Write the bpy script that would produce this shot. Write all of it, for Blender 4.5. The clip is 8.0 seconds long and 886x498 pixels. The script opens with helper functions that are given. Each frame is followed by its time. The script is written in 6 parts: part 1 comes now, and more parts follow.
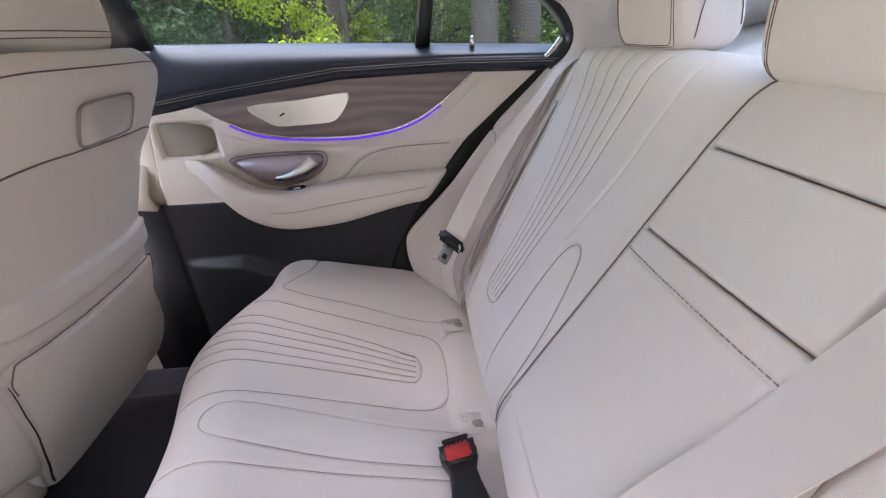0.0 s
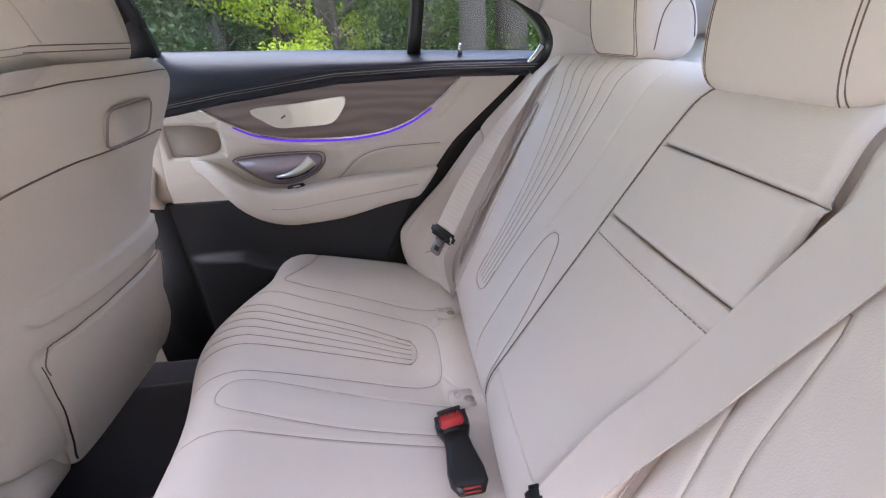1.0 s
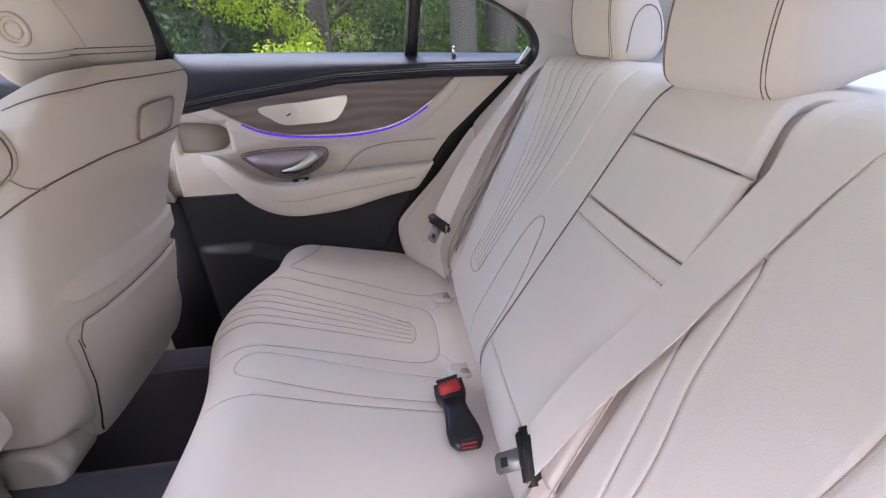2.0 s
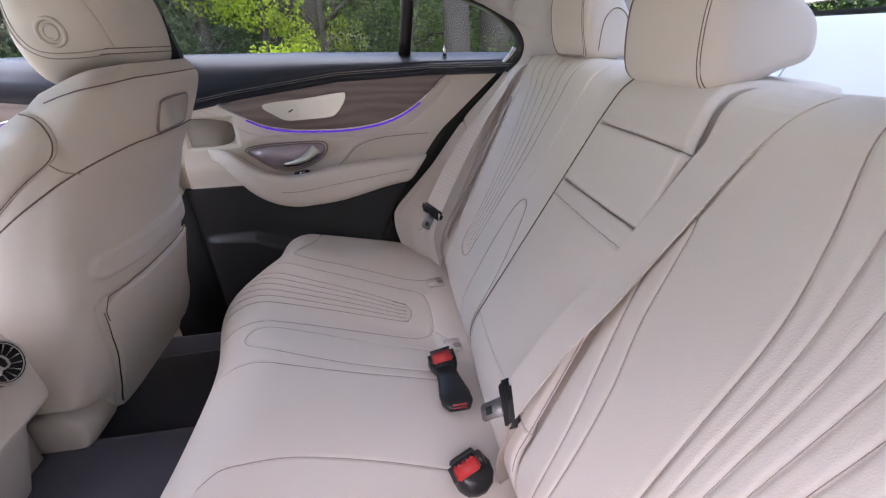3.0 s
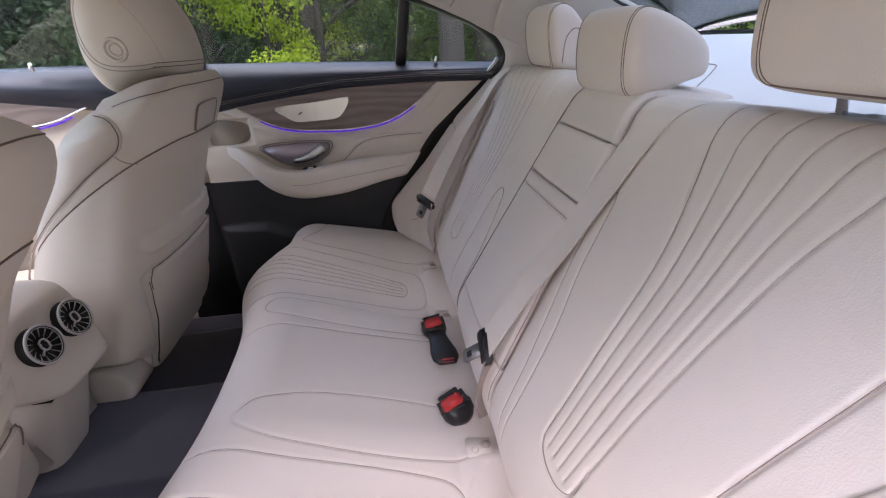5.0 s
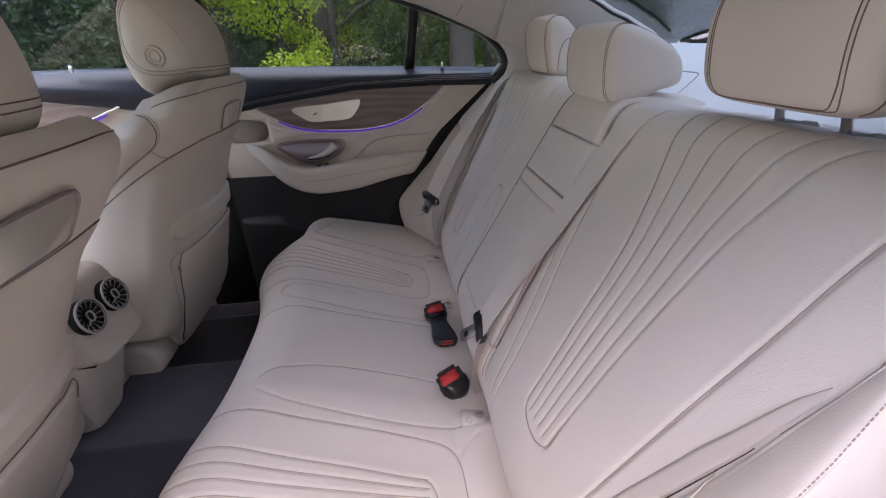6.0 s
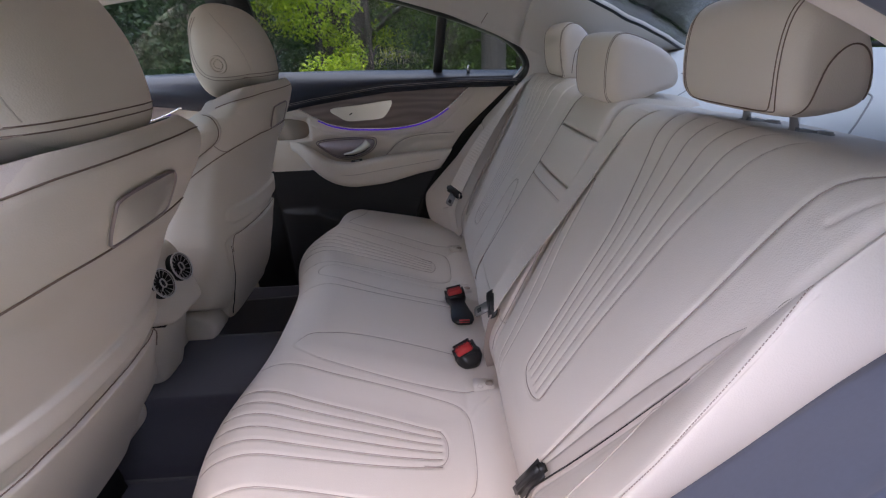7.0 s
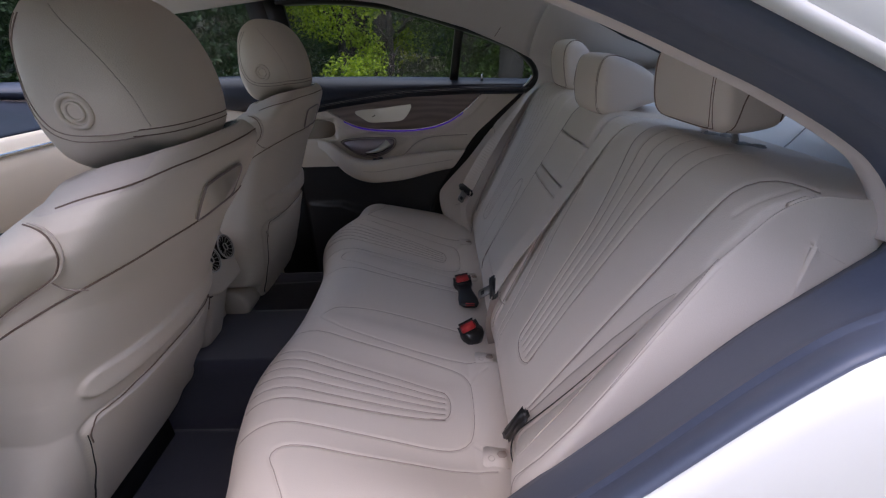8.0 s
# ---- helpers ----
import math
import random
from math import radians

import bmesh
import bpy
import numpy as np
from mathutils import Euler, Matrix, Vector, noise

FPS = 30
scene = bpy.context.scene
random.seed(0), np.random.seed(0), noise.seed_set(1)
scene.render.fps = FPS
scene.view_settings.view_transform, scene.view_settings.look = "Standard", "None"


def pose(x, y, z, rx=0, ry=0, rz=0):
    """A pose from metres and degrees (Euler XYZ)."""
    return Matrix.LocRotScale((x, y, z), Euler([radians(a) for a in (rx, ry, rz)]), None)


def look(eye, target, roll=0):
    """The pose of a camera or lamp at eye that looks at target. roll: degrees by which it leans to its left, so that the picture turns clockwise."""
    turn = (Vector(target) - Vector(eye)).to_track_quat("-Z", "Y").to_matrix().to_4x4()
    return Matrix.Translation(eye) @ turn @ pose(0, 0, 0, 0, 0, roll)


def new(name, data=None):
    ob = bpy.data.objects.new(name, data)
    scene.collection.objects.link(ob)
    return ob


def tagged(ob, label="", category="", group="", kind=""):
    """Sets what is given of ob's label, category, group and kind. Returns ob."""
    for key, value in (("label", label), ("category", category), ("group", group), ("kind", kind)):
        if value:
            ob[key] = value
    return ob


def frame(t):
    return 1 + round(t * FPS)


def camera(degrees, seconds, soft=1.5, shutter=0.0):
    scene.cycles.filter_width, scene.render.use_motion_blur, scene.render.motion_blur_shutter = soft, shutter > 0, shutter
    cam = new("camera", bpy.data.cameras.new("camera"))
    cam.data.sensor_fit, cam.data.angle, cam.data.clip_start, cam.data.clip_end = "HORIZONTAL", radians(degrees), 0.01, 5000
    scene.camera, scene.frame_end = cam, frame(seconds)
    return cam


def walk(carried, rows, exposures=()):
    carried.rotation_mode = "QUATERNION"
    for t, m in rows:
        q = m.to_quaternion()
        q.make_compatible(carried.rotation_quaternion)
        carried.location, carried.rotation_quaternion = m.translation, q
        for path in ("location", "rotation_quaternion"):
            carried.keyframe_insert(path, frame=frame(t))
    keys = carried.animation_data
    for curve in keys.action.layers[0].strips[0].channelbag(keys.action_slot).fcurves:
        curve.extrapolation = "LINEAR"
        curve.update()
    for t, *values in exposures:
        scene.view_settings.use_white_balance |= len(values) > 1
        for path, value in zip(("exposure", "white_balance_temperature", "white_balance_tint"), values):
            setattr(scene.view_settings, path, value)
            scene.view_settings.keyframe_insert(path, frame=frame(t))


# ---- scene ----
cam = camera(93.4, 8.0, 1.2)
PATH = [
    (0, (-0.073, -0.284, 1.072), (0.048, 1.491, 0.157), -2.0),
    (0.5, (-0.075, -0.318, 1.076), (0.073, 1.459, 0.17), -1.9),
    (1, (-0.082, -0.35, 1.086), (0.084, 1.421, 0.172), -2.0),
    (1.5, (-0.096, -0.386, 1.09), (0.092, 1.384, 0.178), -1.9),
    (3, (-0.103, -0.506, 1.088), (0.119, 1.264, 0.183), -2.1),
    (3.5, (-0.107, -0.542, 1.098), (0.126, 1.226, 0.193), -2.1),
    (4, (-0.108, -0.579, 1.103), (0.13, 1.19, 0.202), -2.1),
    (4.5, (-0.11, -0.618, 1.105), (0.132, 1.153, 0.208), -2.1),
    (6, (-0.106, -0.735, 1.123), (0.094, 1.045, 0.233), -1.7),
    (6.5, (-0.099, -0.784, 1.131), (0.042, 1.002, 0.242), -2.0),
    (7, (-0.092, -0.841, 1.137), (-0.033, 0.951, 0.253), -2.4),
    (7.5, (-0.088, -0.908, 1.153), (-0.083, 0.887, 0.27), -2.3),
    (8, (-0.086, -0.967, 1.169), (-0.092, 0.827, 0.286), -1.5),
]
STOPS = [(0.0, 3.98, 7100.0, 23.5), (1.5, 3.98, 7100.0, 24.0), (3.0, 3.60, 7250.0, 25.0), (4.5, 3.40, 7280.0, 25.0), (6.0, 2.82, 7150.0, 24.0), (7.0, 2.58, 7000.0, 22.0), (7.5, 2.46, 6950.0, 21.0), (8.0, 1.82, 6900.0, 21.5)]
walk(cam, [(t, look(eye, target, roll)) for t, eye, target, roll in PATH], STOPS)

# ---- world and sun ----
SUN_HIGH, SUN_TURN = 73.0, 190.0
world = bpy.data.worlds.new("sky")
scene.world = world
world.use_nodes = True
wn = world.node_tree.nodes
sky = wn.new("ShaderNodeTexSky")
sky.sky_type, sky.sun_disc = "NISHITA", False
sky.sun_elevation, sky.sun_rotation = radians(SUN_HIGH), radians(SUN_TURN)
wn["Background"].inputs["Strength"].default_value = 0.15
world.node_tree.links.new(sky.outputs["Color"], wn["Background"].inputs["Color"])
sun = new("sun", bpy.data.lights.new("sun", "SUN"))
sun.data.energy, sun.data.angle, sun.data.color = 0.85, radians(105), (1.0, 0.95, 0.89)
a, e = radians(SUN_TURN), radians(SUN_HIGH)
to_sun = Vector((math.sin(a) * math.cos(e), math.cos(a) * math.cos(e), math.sin(e)))
sun.matrix_world = look(to_sun * 30, (0, 0, 0))


# ---- materials ----
def material(name, colour, rough=0.5, metal=0.0, spread=0.06, grain=300.0, bump=0.15, dist=0.0006, stain=6.0, coat=0.0, sheen=0.0, second=None):
    """A surface with variation at two scales: stains and grain, with fine relief."""
    m = bpy.data.materials.new(name)
    m.use_nodes = True
    nt = m.node_tree
    b = nt.nodes["Principled BSDF"]
    co = nt.nodes.new("ShaderNodeTexCoord")
    big, small = nt.nodes.new("ShaderNodeTexNoise"), nt.nodes.new("ShaderNodeTexNoise")
    big.inputs["Scale"].default_value, big.inputs["Detail"].default_value = stain, 4
    small.inputs["Scale"].default_value, small.inputs["Detail"].default_value = grain, 3
    for n in (big, small):
        nt.links.new(co.outputs["Object"], n.inputs["Vector"])
    ramp = nt.nodes.new("ShaderNodeMix")
    ramp.data_type = "RGBA"
    dark = [c * (1 - spread) for c in (second or colour)]
    light = [min(1, c * (1 + spread * 0.6)) for c in colour]
    ramp.inputs["A"].default_value, ramp.inputs["B"].default_value = (*dark, 1), (*light, 1)
    add = nt.nodes.new("ShaderNodeMath")
    add.operation = "MULTIPLY_ADD"
    nt.links.new(small.outputs["Fac"], add.inputs[0])
    add.inputs[1].default_value = 0.4
    half = nt.nodes.new("ShaderNodeMath")
    half.operation = "MULTIPLY"
    half.inputs[1].default_value = 0.6
    nt.links.new(big.outputs["Fac"], half.inputs[0])
    nt.links.new(half.outputs[0], add.inputs[2])
    nt.links.new(add.outputs[0], ramp.inputs["Factor"])
    nt.links.new(ramp.outputs["Result"], b.inputs["Base Color"])
    rr = nt.nodes.new("ShaderNodeMapRange")
    rr.inputs["To Min"].default_value, rr.inputs["To Max"].default_value = max(0.02, rough - 0.08), min(1, rough + 0.08)
    nt.links.new(big.outputs["Fac"], rr.inputs["Value"])
    nt.links.new(rr.outputs["Result"], b.inputs["Roughness"])
    b.inputs["Metallic"].default_value = metal
    b.inputs["Coat Weight"].default_value = coat
    b.inputs["Sheen Weight"].default_value = sheen
    if bump:
        bp = nt.nodes.new("ShaderNodeBump")
        bp.inputs["Strength"].default_value, bp.inputs["Distance"].default_value = bump, dist
        nt.links.new(small.outputs["Fac"], bp.inputs["Height"])
        nt.links.new(bp.outputs["Normal"], b.inputs["Normal"])
    return m


def leather(name, colour, rough=0.56, spread=0.05):
    """Pebbled leather: small cells for the grain and soft clouds of tone."""
    m = material(name, colour, rough, spread=spread, grain=900, bump=0.0)
    nt = m.node_tree
    cells = nt.nodes.new("ShaderNodeTexVoronoi")
    cells.inputs["Scale"].default_value = 650
    co = [n for n in nt.nodes if n.type == "TEX_COORD"][0]
    nt.links.new(co.outputs["Object"], cells.inputs["Vector"])
    bp = nt.nodes.new("ShaderNodeBump")
    bp.inputs["Strength"].default_value, bp.inputs["Distance"].default_value = 0.25, 0.0005
    nt.links.new(cells.outputs["Distance"], bp.inputs["Height"])
    nt.links.new(bp.outputs["Normal"], nt.nodes["Principled BSDF"].inputs["Normal"])
    return m


def tinted_pane(name, tint, mirror=0.10, rough=0.03):
    """Thin tinted glass: lets coloured light straight through and mirrors a little."""
    m = bpy.data.materials.new(name)
    m.use_nodes = True
    nt = m.node_tree
    tr, gl, mx = nt.nodes.new("ShaderNodeBsdfTransparent"), nt.nodes.new("ShaderNodeBsdfGlossy"), nt.nodes.new("ShaderNodeMixShader")
    tr.inputs["Color"].default_value = (*tint, 1)
    gl.inputs["Roughness"].default_value = rough
    mx.inputs[0].default_value = mirror
    nt.links.new(tr.outputs[0], mx.inputs[1])
    nt.links.new(gl.outputs[0], mx.inputs[2])
    nt.links.new(mx.outputs[0], nt.nodes["Material Output"].inputs["Surface"])
    return m


def glow(name, colour, power):
    m = bpy.data.materials.new(name)
    m.use_nodes = True
    b = m.node_tree.nodes["Principled BSDF"]
    b.inputs["Base Color"].default_value = (*colour, 1)
    b.inputs["Emission Color"].default_value, b.inputs["Emission Strength"].default_value = (*colour, 1), power
    return m


def leaf_material(name, low, high):
    """Leaves that differ one from another and let some light through."""
    m = bpy.data.materials.new(name)
    m.use_nodes = True
    nt = m.node_tree
    b = nt.nodes["Principled BSDF"]
    geo = nt.nodes.new("ShaderNodeNewGeometry")
    mix = nt.nodes.new("ShaderNodeMix")
    mix.data_type = "RGBA"
    mix.inputs["A"].default_value, mix.inputs["B"].default_value = (*low, 1), (*high, 1)
    nt.links.new(geo.outputs["Random Per Island"], mix.inputs["Factor"])
    nt.links.new(mix.outputs["Result"], b.inputs["Base Color"])
    b.inputs["Roughness"].default_value = 0.55
    tr = nt.nodes.new("ShaderNodeBsdfTranslucent")
    nt.links.new(mix.outputs["Result"], tr.inputs["Color"])
    sh = nt.nodes.new("ShaderNodeMixShader")
    sh.inputs[0].default_value = 0.45
    out = nt.nodes["Material Output"]
    nt.links.new(b.outputs[0], sh.inputs[1])
    nt.links.new(tr.outputs[0], sh.inputs[2])
    nt.links.new(sh.outputs[0], out.inputs["Surface"])
    return m


def wood_material(name, low, high):
    """Open-pored veneer with long wavy grain."""
    m = material(name, high, 0.45, spread=0.1, grain=500, bump=0.2)
    nt = m.node_tree
    b = nt.nodes["Principled BSDF"]
    co = [n for n in nt.nodes if n.type == "TEX_COORD"][0]
    mp = nt.nodes.new("ShaderNodeMapping")
    mp.inputs["Scale"].default_value = (2.2, 1.0, 9.0)
    wave = nt.nodes.new("ShaderNodeTexWave")
    wave.bands_direction = "Z"
    wave.inputs["Scale"].default_value, wave.inputs["Distortion"].default_value = 1.6, 10.0
    wave.inputs["Detail"].default_value, wave.inputs["Detail Scale"].default_value = 3.0, 0.9
    nt.links.new(co.outputs["Object"], mp.inputs["Vector"])
    nt.links.new(mp.outputs["Vector"], wave.inputs["Vector"])
    mix = nt.nodes.new("ShaderNodeMix")
    mix.data_type = "RGBA"
    mix.inputs["A"].default_value, mix.inputs["B"].default_value = (*low, 1), (*high, 1)
    nt.links.new(wave.outputs["Fac"], mix.inputs["Factor"])
    nt.links.new(mix.outputs["Result"], b.inputs["Base Color"])
    return m


CREAM = leather("cream_leather", (0.72, 0.642, 0.575))
CREAM_FRONT = leather("cream_seat_leather", (0.70, 0.625, 0.54))
CREAM_TRIM = leather("cream_door_leather", (0.75, 0.668, 0.57), 0.45)
SHELL = material("cream_moulded_plastic", (0.66, 0.588, 0.508), 0.5, grain=700, bump=0.1)
FABRIC = material("pale_headliner_fabric", (0.70, 0.655, 0.61), 0.9, grain=1200, bump=0.3, sheen=0.2)
SHELF = material("pale_shelf_cloth", (0.78, 0.77, 0.76), 0.85, grain=1000, bump=0.3)
TRIM_CLOTH = material("pinkish_trim_cloth", (0.76, 0.67, 0.62), 0.85, grain=1200, bump=0.3, sheen=0.2)
NAVY = leather("dark_navy_leather", (0.015, 0.020, 0.034), 0.38)
BLACK = material("black_moulded_plastic", (0.012, 0.012, 0.014), 0.55, grain=800, bump=0.2)
GLOSS = material("black_glossy_plastic", (0.01, 0.01, 0.011), 0.3, grain=500, bump=0.02)
RUBBER = material("blue_black_rubber", (0.092, 0.112, 0.168), 0.42, grain=200, bump=0.05, stain=9, spread=0.2)
CARPET = material("charcoal_carpet", (0.028, 0.027, 0.044), 0.95, spread=0.3, grain=1400, bump=0.6, dist=0.002, sheen=0.3)
WOOD = wood_material("grey_brown_veneer", (0.20, 0.155, 0.140), (0.27, 0.212, 0.192))
ALU = material("brushed_aluminium", (0.78, 0.77, 0.70), 0.38, 0.92, grain=700, bump=0.08)
CHROME = material("chrome", (0.82, 0.81, 0.80), 0.12, 1.0, spread=0.02, bump=0.0)
SATIN = material("satin_silver_plastic", (0.62, 0.61, 0.60), 0.35, 0.7, spread=0.02, bump=0.0)
MOULDING = material("silver_grey_moulding", (0.78, 0.78, 0.77), 0.5, 0.1, spread=0.03, bump=0.0)
STEEL = material("dull_dark_steel", (0.30, 0.29, 0.28), 0.45, 0.9, spread=0.05, bump=0.0)
BOWL = material("purple_grey_metal_trim", (0.52, 0.45, 0.49), 0.42, 0.35, bump=0.03)
BRONZE = material("brown_metal_trim", (0.36, 0.30, 0.29), 0.35, 0.8, bump=0.03)
RED = material("red_plastic", (0.55, 0.035, 0.035), 0.4, bump=0.05)
RED_DEEP = material("dark_red_lettering", (0.43, 0.03, 0.03), 0.5, bump=0.0)
WEB = material("beige_belt_webbing", (0.70, 0.625, 0.56), 0.75, grain=1500, bump=0.3, sheen=0.2)
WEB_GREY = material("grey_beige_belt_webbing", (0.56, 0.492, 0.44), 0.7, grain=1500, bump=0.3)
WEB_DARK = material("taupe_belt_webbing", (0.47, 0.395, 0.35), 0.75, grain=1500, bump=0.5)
THREAD = material("brown_stitching_thread", (0.20, 0.14, 0.11), 0.8, bump=0.0)
SEAM_SOFT = material("pale_taupe_seam_thread", (0.51, 0.43, 0.375), 0.8, bump=0.0)
SEAMCOL = material("taupe_seam_thread", (0.40, 0.32, 0.275), 0.8, bump=0.0)
THREAD_PALE = material("pale_stitching_thread", (0.30, 0.28, 0.27), 0.8, bump=0.0)
PIPING = leather("cream_piping", (0.60, 0.52, 0.46))
# near-black of the door seal, also drawn in for shade in gaps and creases
GAP = material("seal_rubber_and_gap_shade", (0.02, 0.018, 0.017), 0.8)
SPEAKER = material("perforated_speaker_cloth", (0.34, 0.282, 0.225), 0.8, grain=1600, bump=0.9, dist=0.001)
PERF = material("perforated_cream_leather", (0.66, 0.58, 0.52), 0.5, grain=1300, bump=0.9, dist=0.001)
PAINT = material("white_car_paint", (0.86, 0.86, 0.84), 0.25, coat=0.6, spread=0.01, bump=0.0)
LED = glow("violet_ambient_light", (0.085, 0.022, 0.55), 0.075)
PANE = tinted_pane("grey_tinted_glass", (0.86, 0.90, 0.88), 0.03, 0.01)
BACKGLASS = tinted_pane("blue_grey_tinted_glass", (0.43, 0.49, 0.53))
STITCHGREY = material("grey_shelf_edging", (0.38, 0.37, 0.36), 0.7)
REARGLASS = tinted_pane("grey_reflecting_rear_glass", (0.19, 0.25, 0.29), 0.34, 0.10)
BARK = material("grey_bark", (0.034, 0.031, 0.028), 0.9, spread=0.4, grain=60, bump=1.0, dist=0.02, stain=4)
GRASS = material("rough_grass", (0.095, 0.112, 0.062), 0.9, spread=0.5, grain=30, bump=1.0, dist=0.03, stain=1.2)
WOODS = material("shaded_far_woods", (0.018, 0.034, 0.012), 0.95, spread=0.7, grain=1.5, bump=0.0, stain=0.4)
# sunlight is put into the first leaf colour, shade into the darker greens
LEAF_SUNLIT = leaf_material("sunlit_leaf", (0.10, 0.19, 0.012), (0.40, 0.52, 0.035))
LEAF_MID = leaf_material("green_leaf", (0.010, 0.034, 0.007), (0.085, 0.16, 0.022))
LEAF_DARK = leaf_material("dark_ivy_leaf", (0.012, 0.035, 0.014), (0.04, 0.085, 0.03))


# ---- building helpers ----
def thing(name, label, category, group="", kind="", at=(0, 0, 0)):
    ob = new(name)
    ob.empty_display_size = 0.05
    ob.location = at
    return tagged(ob, label, category, group, kind)


def part(name, data, mat, parent=None, label="", smooth=True):
    """One mesh object from a bmesh, or from (vertices, faces)."""
    me = bpy.data.meshes.new(name)
    if isinstance(data, tuple):
        v, f = data
        me.from_pydata([tuple(p) for p in v], [], f)
        me.update()
    else:
        bmesh.ops.recalc_face_normals(data, faces=data.faces)
        data.to_mesh(me)
        data.free()
    me.materials.append(mat)
    if smooth:
        me.polygons.foreach_set("use_smooth", [True] * len(me.polygons))
    ob = new(name, me)
    if parent:
        ob.parent = parent
        ob.matrix_parent_inverse = Matrix.Translation(parent.location).inverted()
    if label:
        ob["label"] = label
    return ob


def sheet(P, thick=None, face=(0, 0, 1)):
    """A closed slab from a grid of points (n, m, 3): the face, which looks the way given, and its back, thick behind it."""
    P = np.asarray(P, float)
    n, m = P.shape[:2]
    du, dv = np.gradient(P, axis=0), np.gradient(P, axis=1)
    N = np.cross(du, dv)
    N /= np.maximum(np.linalg.norm(N, axis=2, keepdims=True), 1e-9)
    flip = float((N.reshape(-1, 3) @ np.array(face, float)).mean()) < 0
    if flip:
        N = -N
    idx = np.arange(n * m).reshape(n, m)
    q = np.stack([idx[:-1, :-1], idx[1:, :-1], idx[1:, 1:], idx[:-1, 1:]], -1).reshape(-1, 4)
    if flip:
        q = q[:, ::-1]
    if thick is None:
        return P.reshape(-1, 3), q.tolist()
    Q = P - N * thick
    v = np.concatenate([P.reshape(-1, 3), Q.reshape(-1, 3)])
    back = q[:, ::-1] + n * m
    rim = np.concatenate([idx[0, :], idx[1:, -1], idx[-1, -2::-1], idx[-2:0:-1, 0]])
    nxt = np.roll(rim, -1)
    side = np.stack([rim, nxt, nxt + n * m, rim + n * m], -1)
    if flip:
        side = side[:, ::-1]
    return v, np.concatenate([q, back, side]).tolist()


def rings(R, caps=True):
    """A closed skin over a row of closed rings (k, n, 3)."""
    R = np.asarray(R, float)
    k, n = R.shape[:2]
    f = []
    for i in range(k - 1):
        for j in range(n):
            j2 = (j + 1) % n
            f.append((i * n + j, i * n + j2, (i + 1) * n + j2, (i + 1) * n + j))
    if caps:
        f.append(tuple(range(n))[::-1])
        f.append(tuple(range((k - 1) * n, k * n)))
    return R.reshape(-1, 3), f


def smooth_line(pts, n=40):
    """A smooth line through points (Catmull-Rom, evenly spread)."""
    p = np.asarray(pts, float)
    p = np.vstack([2 * p[0] - p[1], p, 2 * p[-1] - p[-2]])
    out = []
    for i in range(1, len(p) - 2):
        for t in np.linspace(0, 1, 12, endpoint=False):
            a0, a1, a2, a3 = p[i - 1:i + 3]
            out.append(0.5 * (2 * a1 + (a2 - a0) * t + (2 * a0 - 5 * a1 + 4 * a2 - a3) * t * t + (3 * a1 - a0 - 3 * a2 + a3) * t ** 3))
    out.append(p[-2])
    out = np.array(out)
    d = np.concatenate([[0], np.cumsum(np.linalg.norm(np.diff(out, axis=0), axis=1))])
    s = np.linspace(0, d[-1], n)
    return np.stack([np.interp(s, d, out[:, i]) for i in range(out.shape[1])], 1)


def tube(pts, r, n=8, closed=False):
    """A round bar along a line of points; r: one radius or one for each point."""
    p = np.asarray(pts, float)
    t = np.gradient(p, axis=0)
    if closed:
        t = np.roll(p, -1, 0) - np.roll(p, 1, 0)
    t /= np.maximum(np.linalg.norm(t, axis=1, keepdims=True), 1e-9)
    up = np.array([0.13, 0.21, 0.97]) if abs(t[0][2]) < 0.9 else np.array([0.97, 0.1, 0.2])
    R = []
    rr = np.broadcast_to(r, len(p))
    for q, d, w in zip(p, t, rr):
        a = np.cross(d, up)
        a /= np.linalg.norm(a)
        b = np.cross(d, a)
        up = np.cross(a, d)
        R.append([q + w * (math.cos(g) * a + math.sin(g) * b) for g in np.linspace(0, 2 * math.pi, n, endpoint=False)])
    if closed:
        R.append(R[0])
    return rings(R, not closed)


def dashes(line, r, long, gap):
    """Short stitches along a line, joined into one skin."""
    p = np.asarray(line, float)
    d = np.concatenate([[0], np.cumsum(np.linalg.norm(np.diff(p, axis=0), axis=1))])
    v, f = [], []
    for a in np.arange(0, d[-1] - long, long + gap):
        q = np.stack([np.interp([a, a + long / 2, a + long], d, p[:, k]) for k in range(3)], 1)
        tv, tf = tube(q, r, 5)
        f += [tuple(k + len(v) for k in face) for face in tf]
        v += [tuple(k) for k in tv]
    return v, f


def ribbon(pts, wide, across, thick=0.0016):
    """A strap along points, wide along the directions across."""
    p, a = np.asarray(pts, float), np.asarray(across, float)
    a = a / np.linalg.norm(a, axis=1, keepdims=True)
    t = np.gradient(p, axis=0)
    nn = np.cross(t, a)
    nn /= np.linalg.norm(nn, axis=1, keepdims=True)
    w = np.broadcast_to(wide, len(p))[:, None] / 2
    R = np.stack([p - a * w - nn * thick / 2, p + a * w - nn * thick / 2, p + a * w + nn * thick / 2, p - a * w + nn * thick / 2], 1)
    return rings(R)


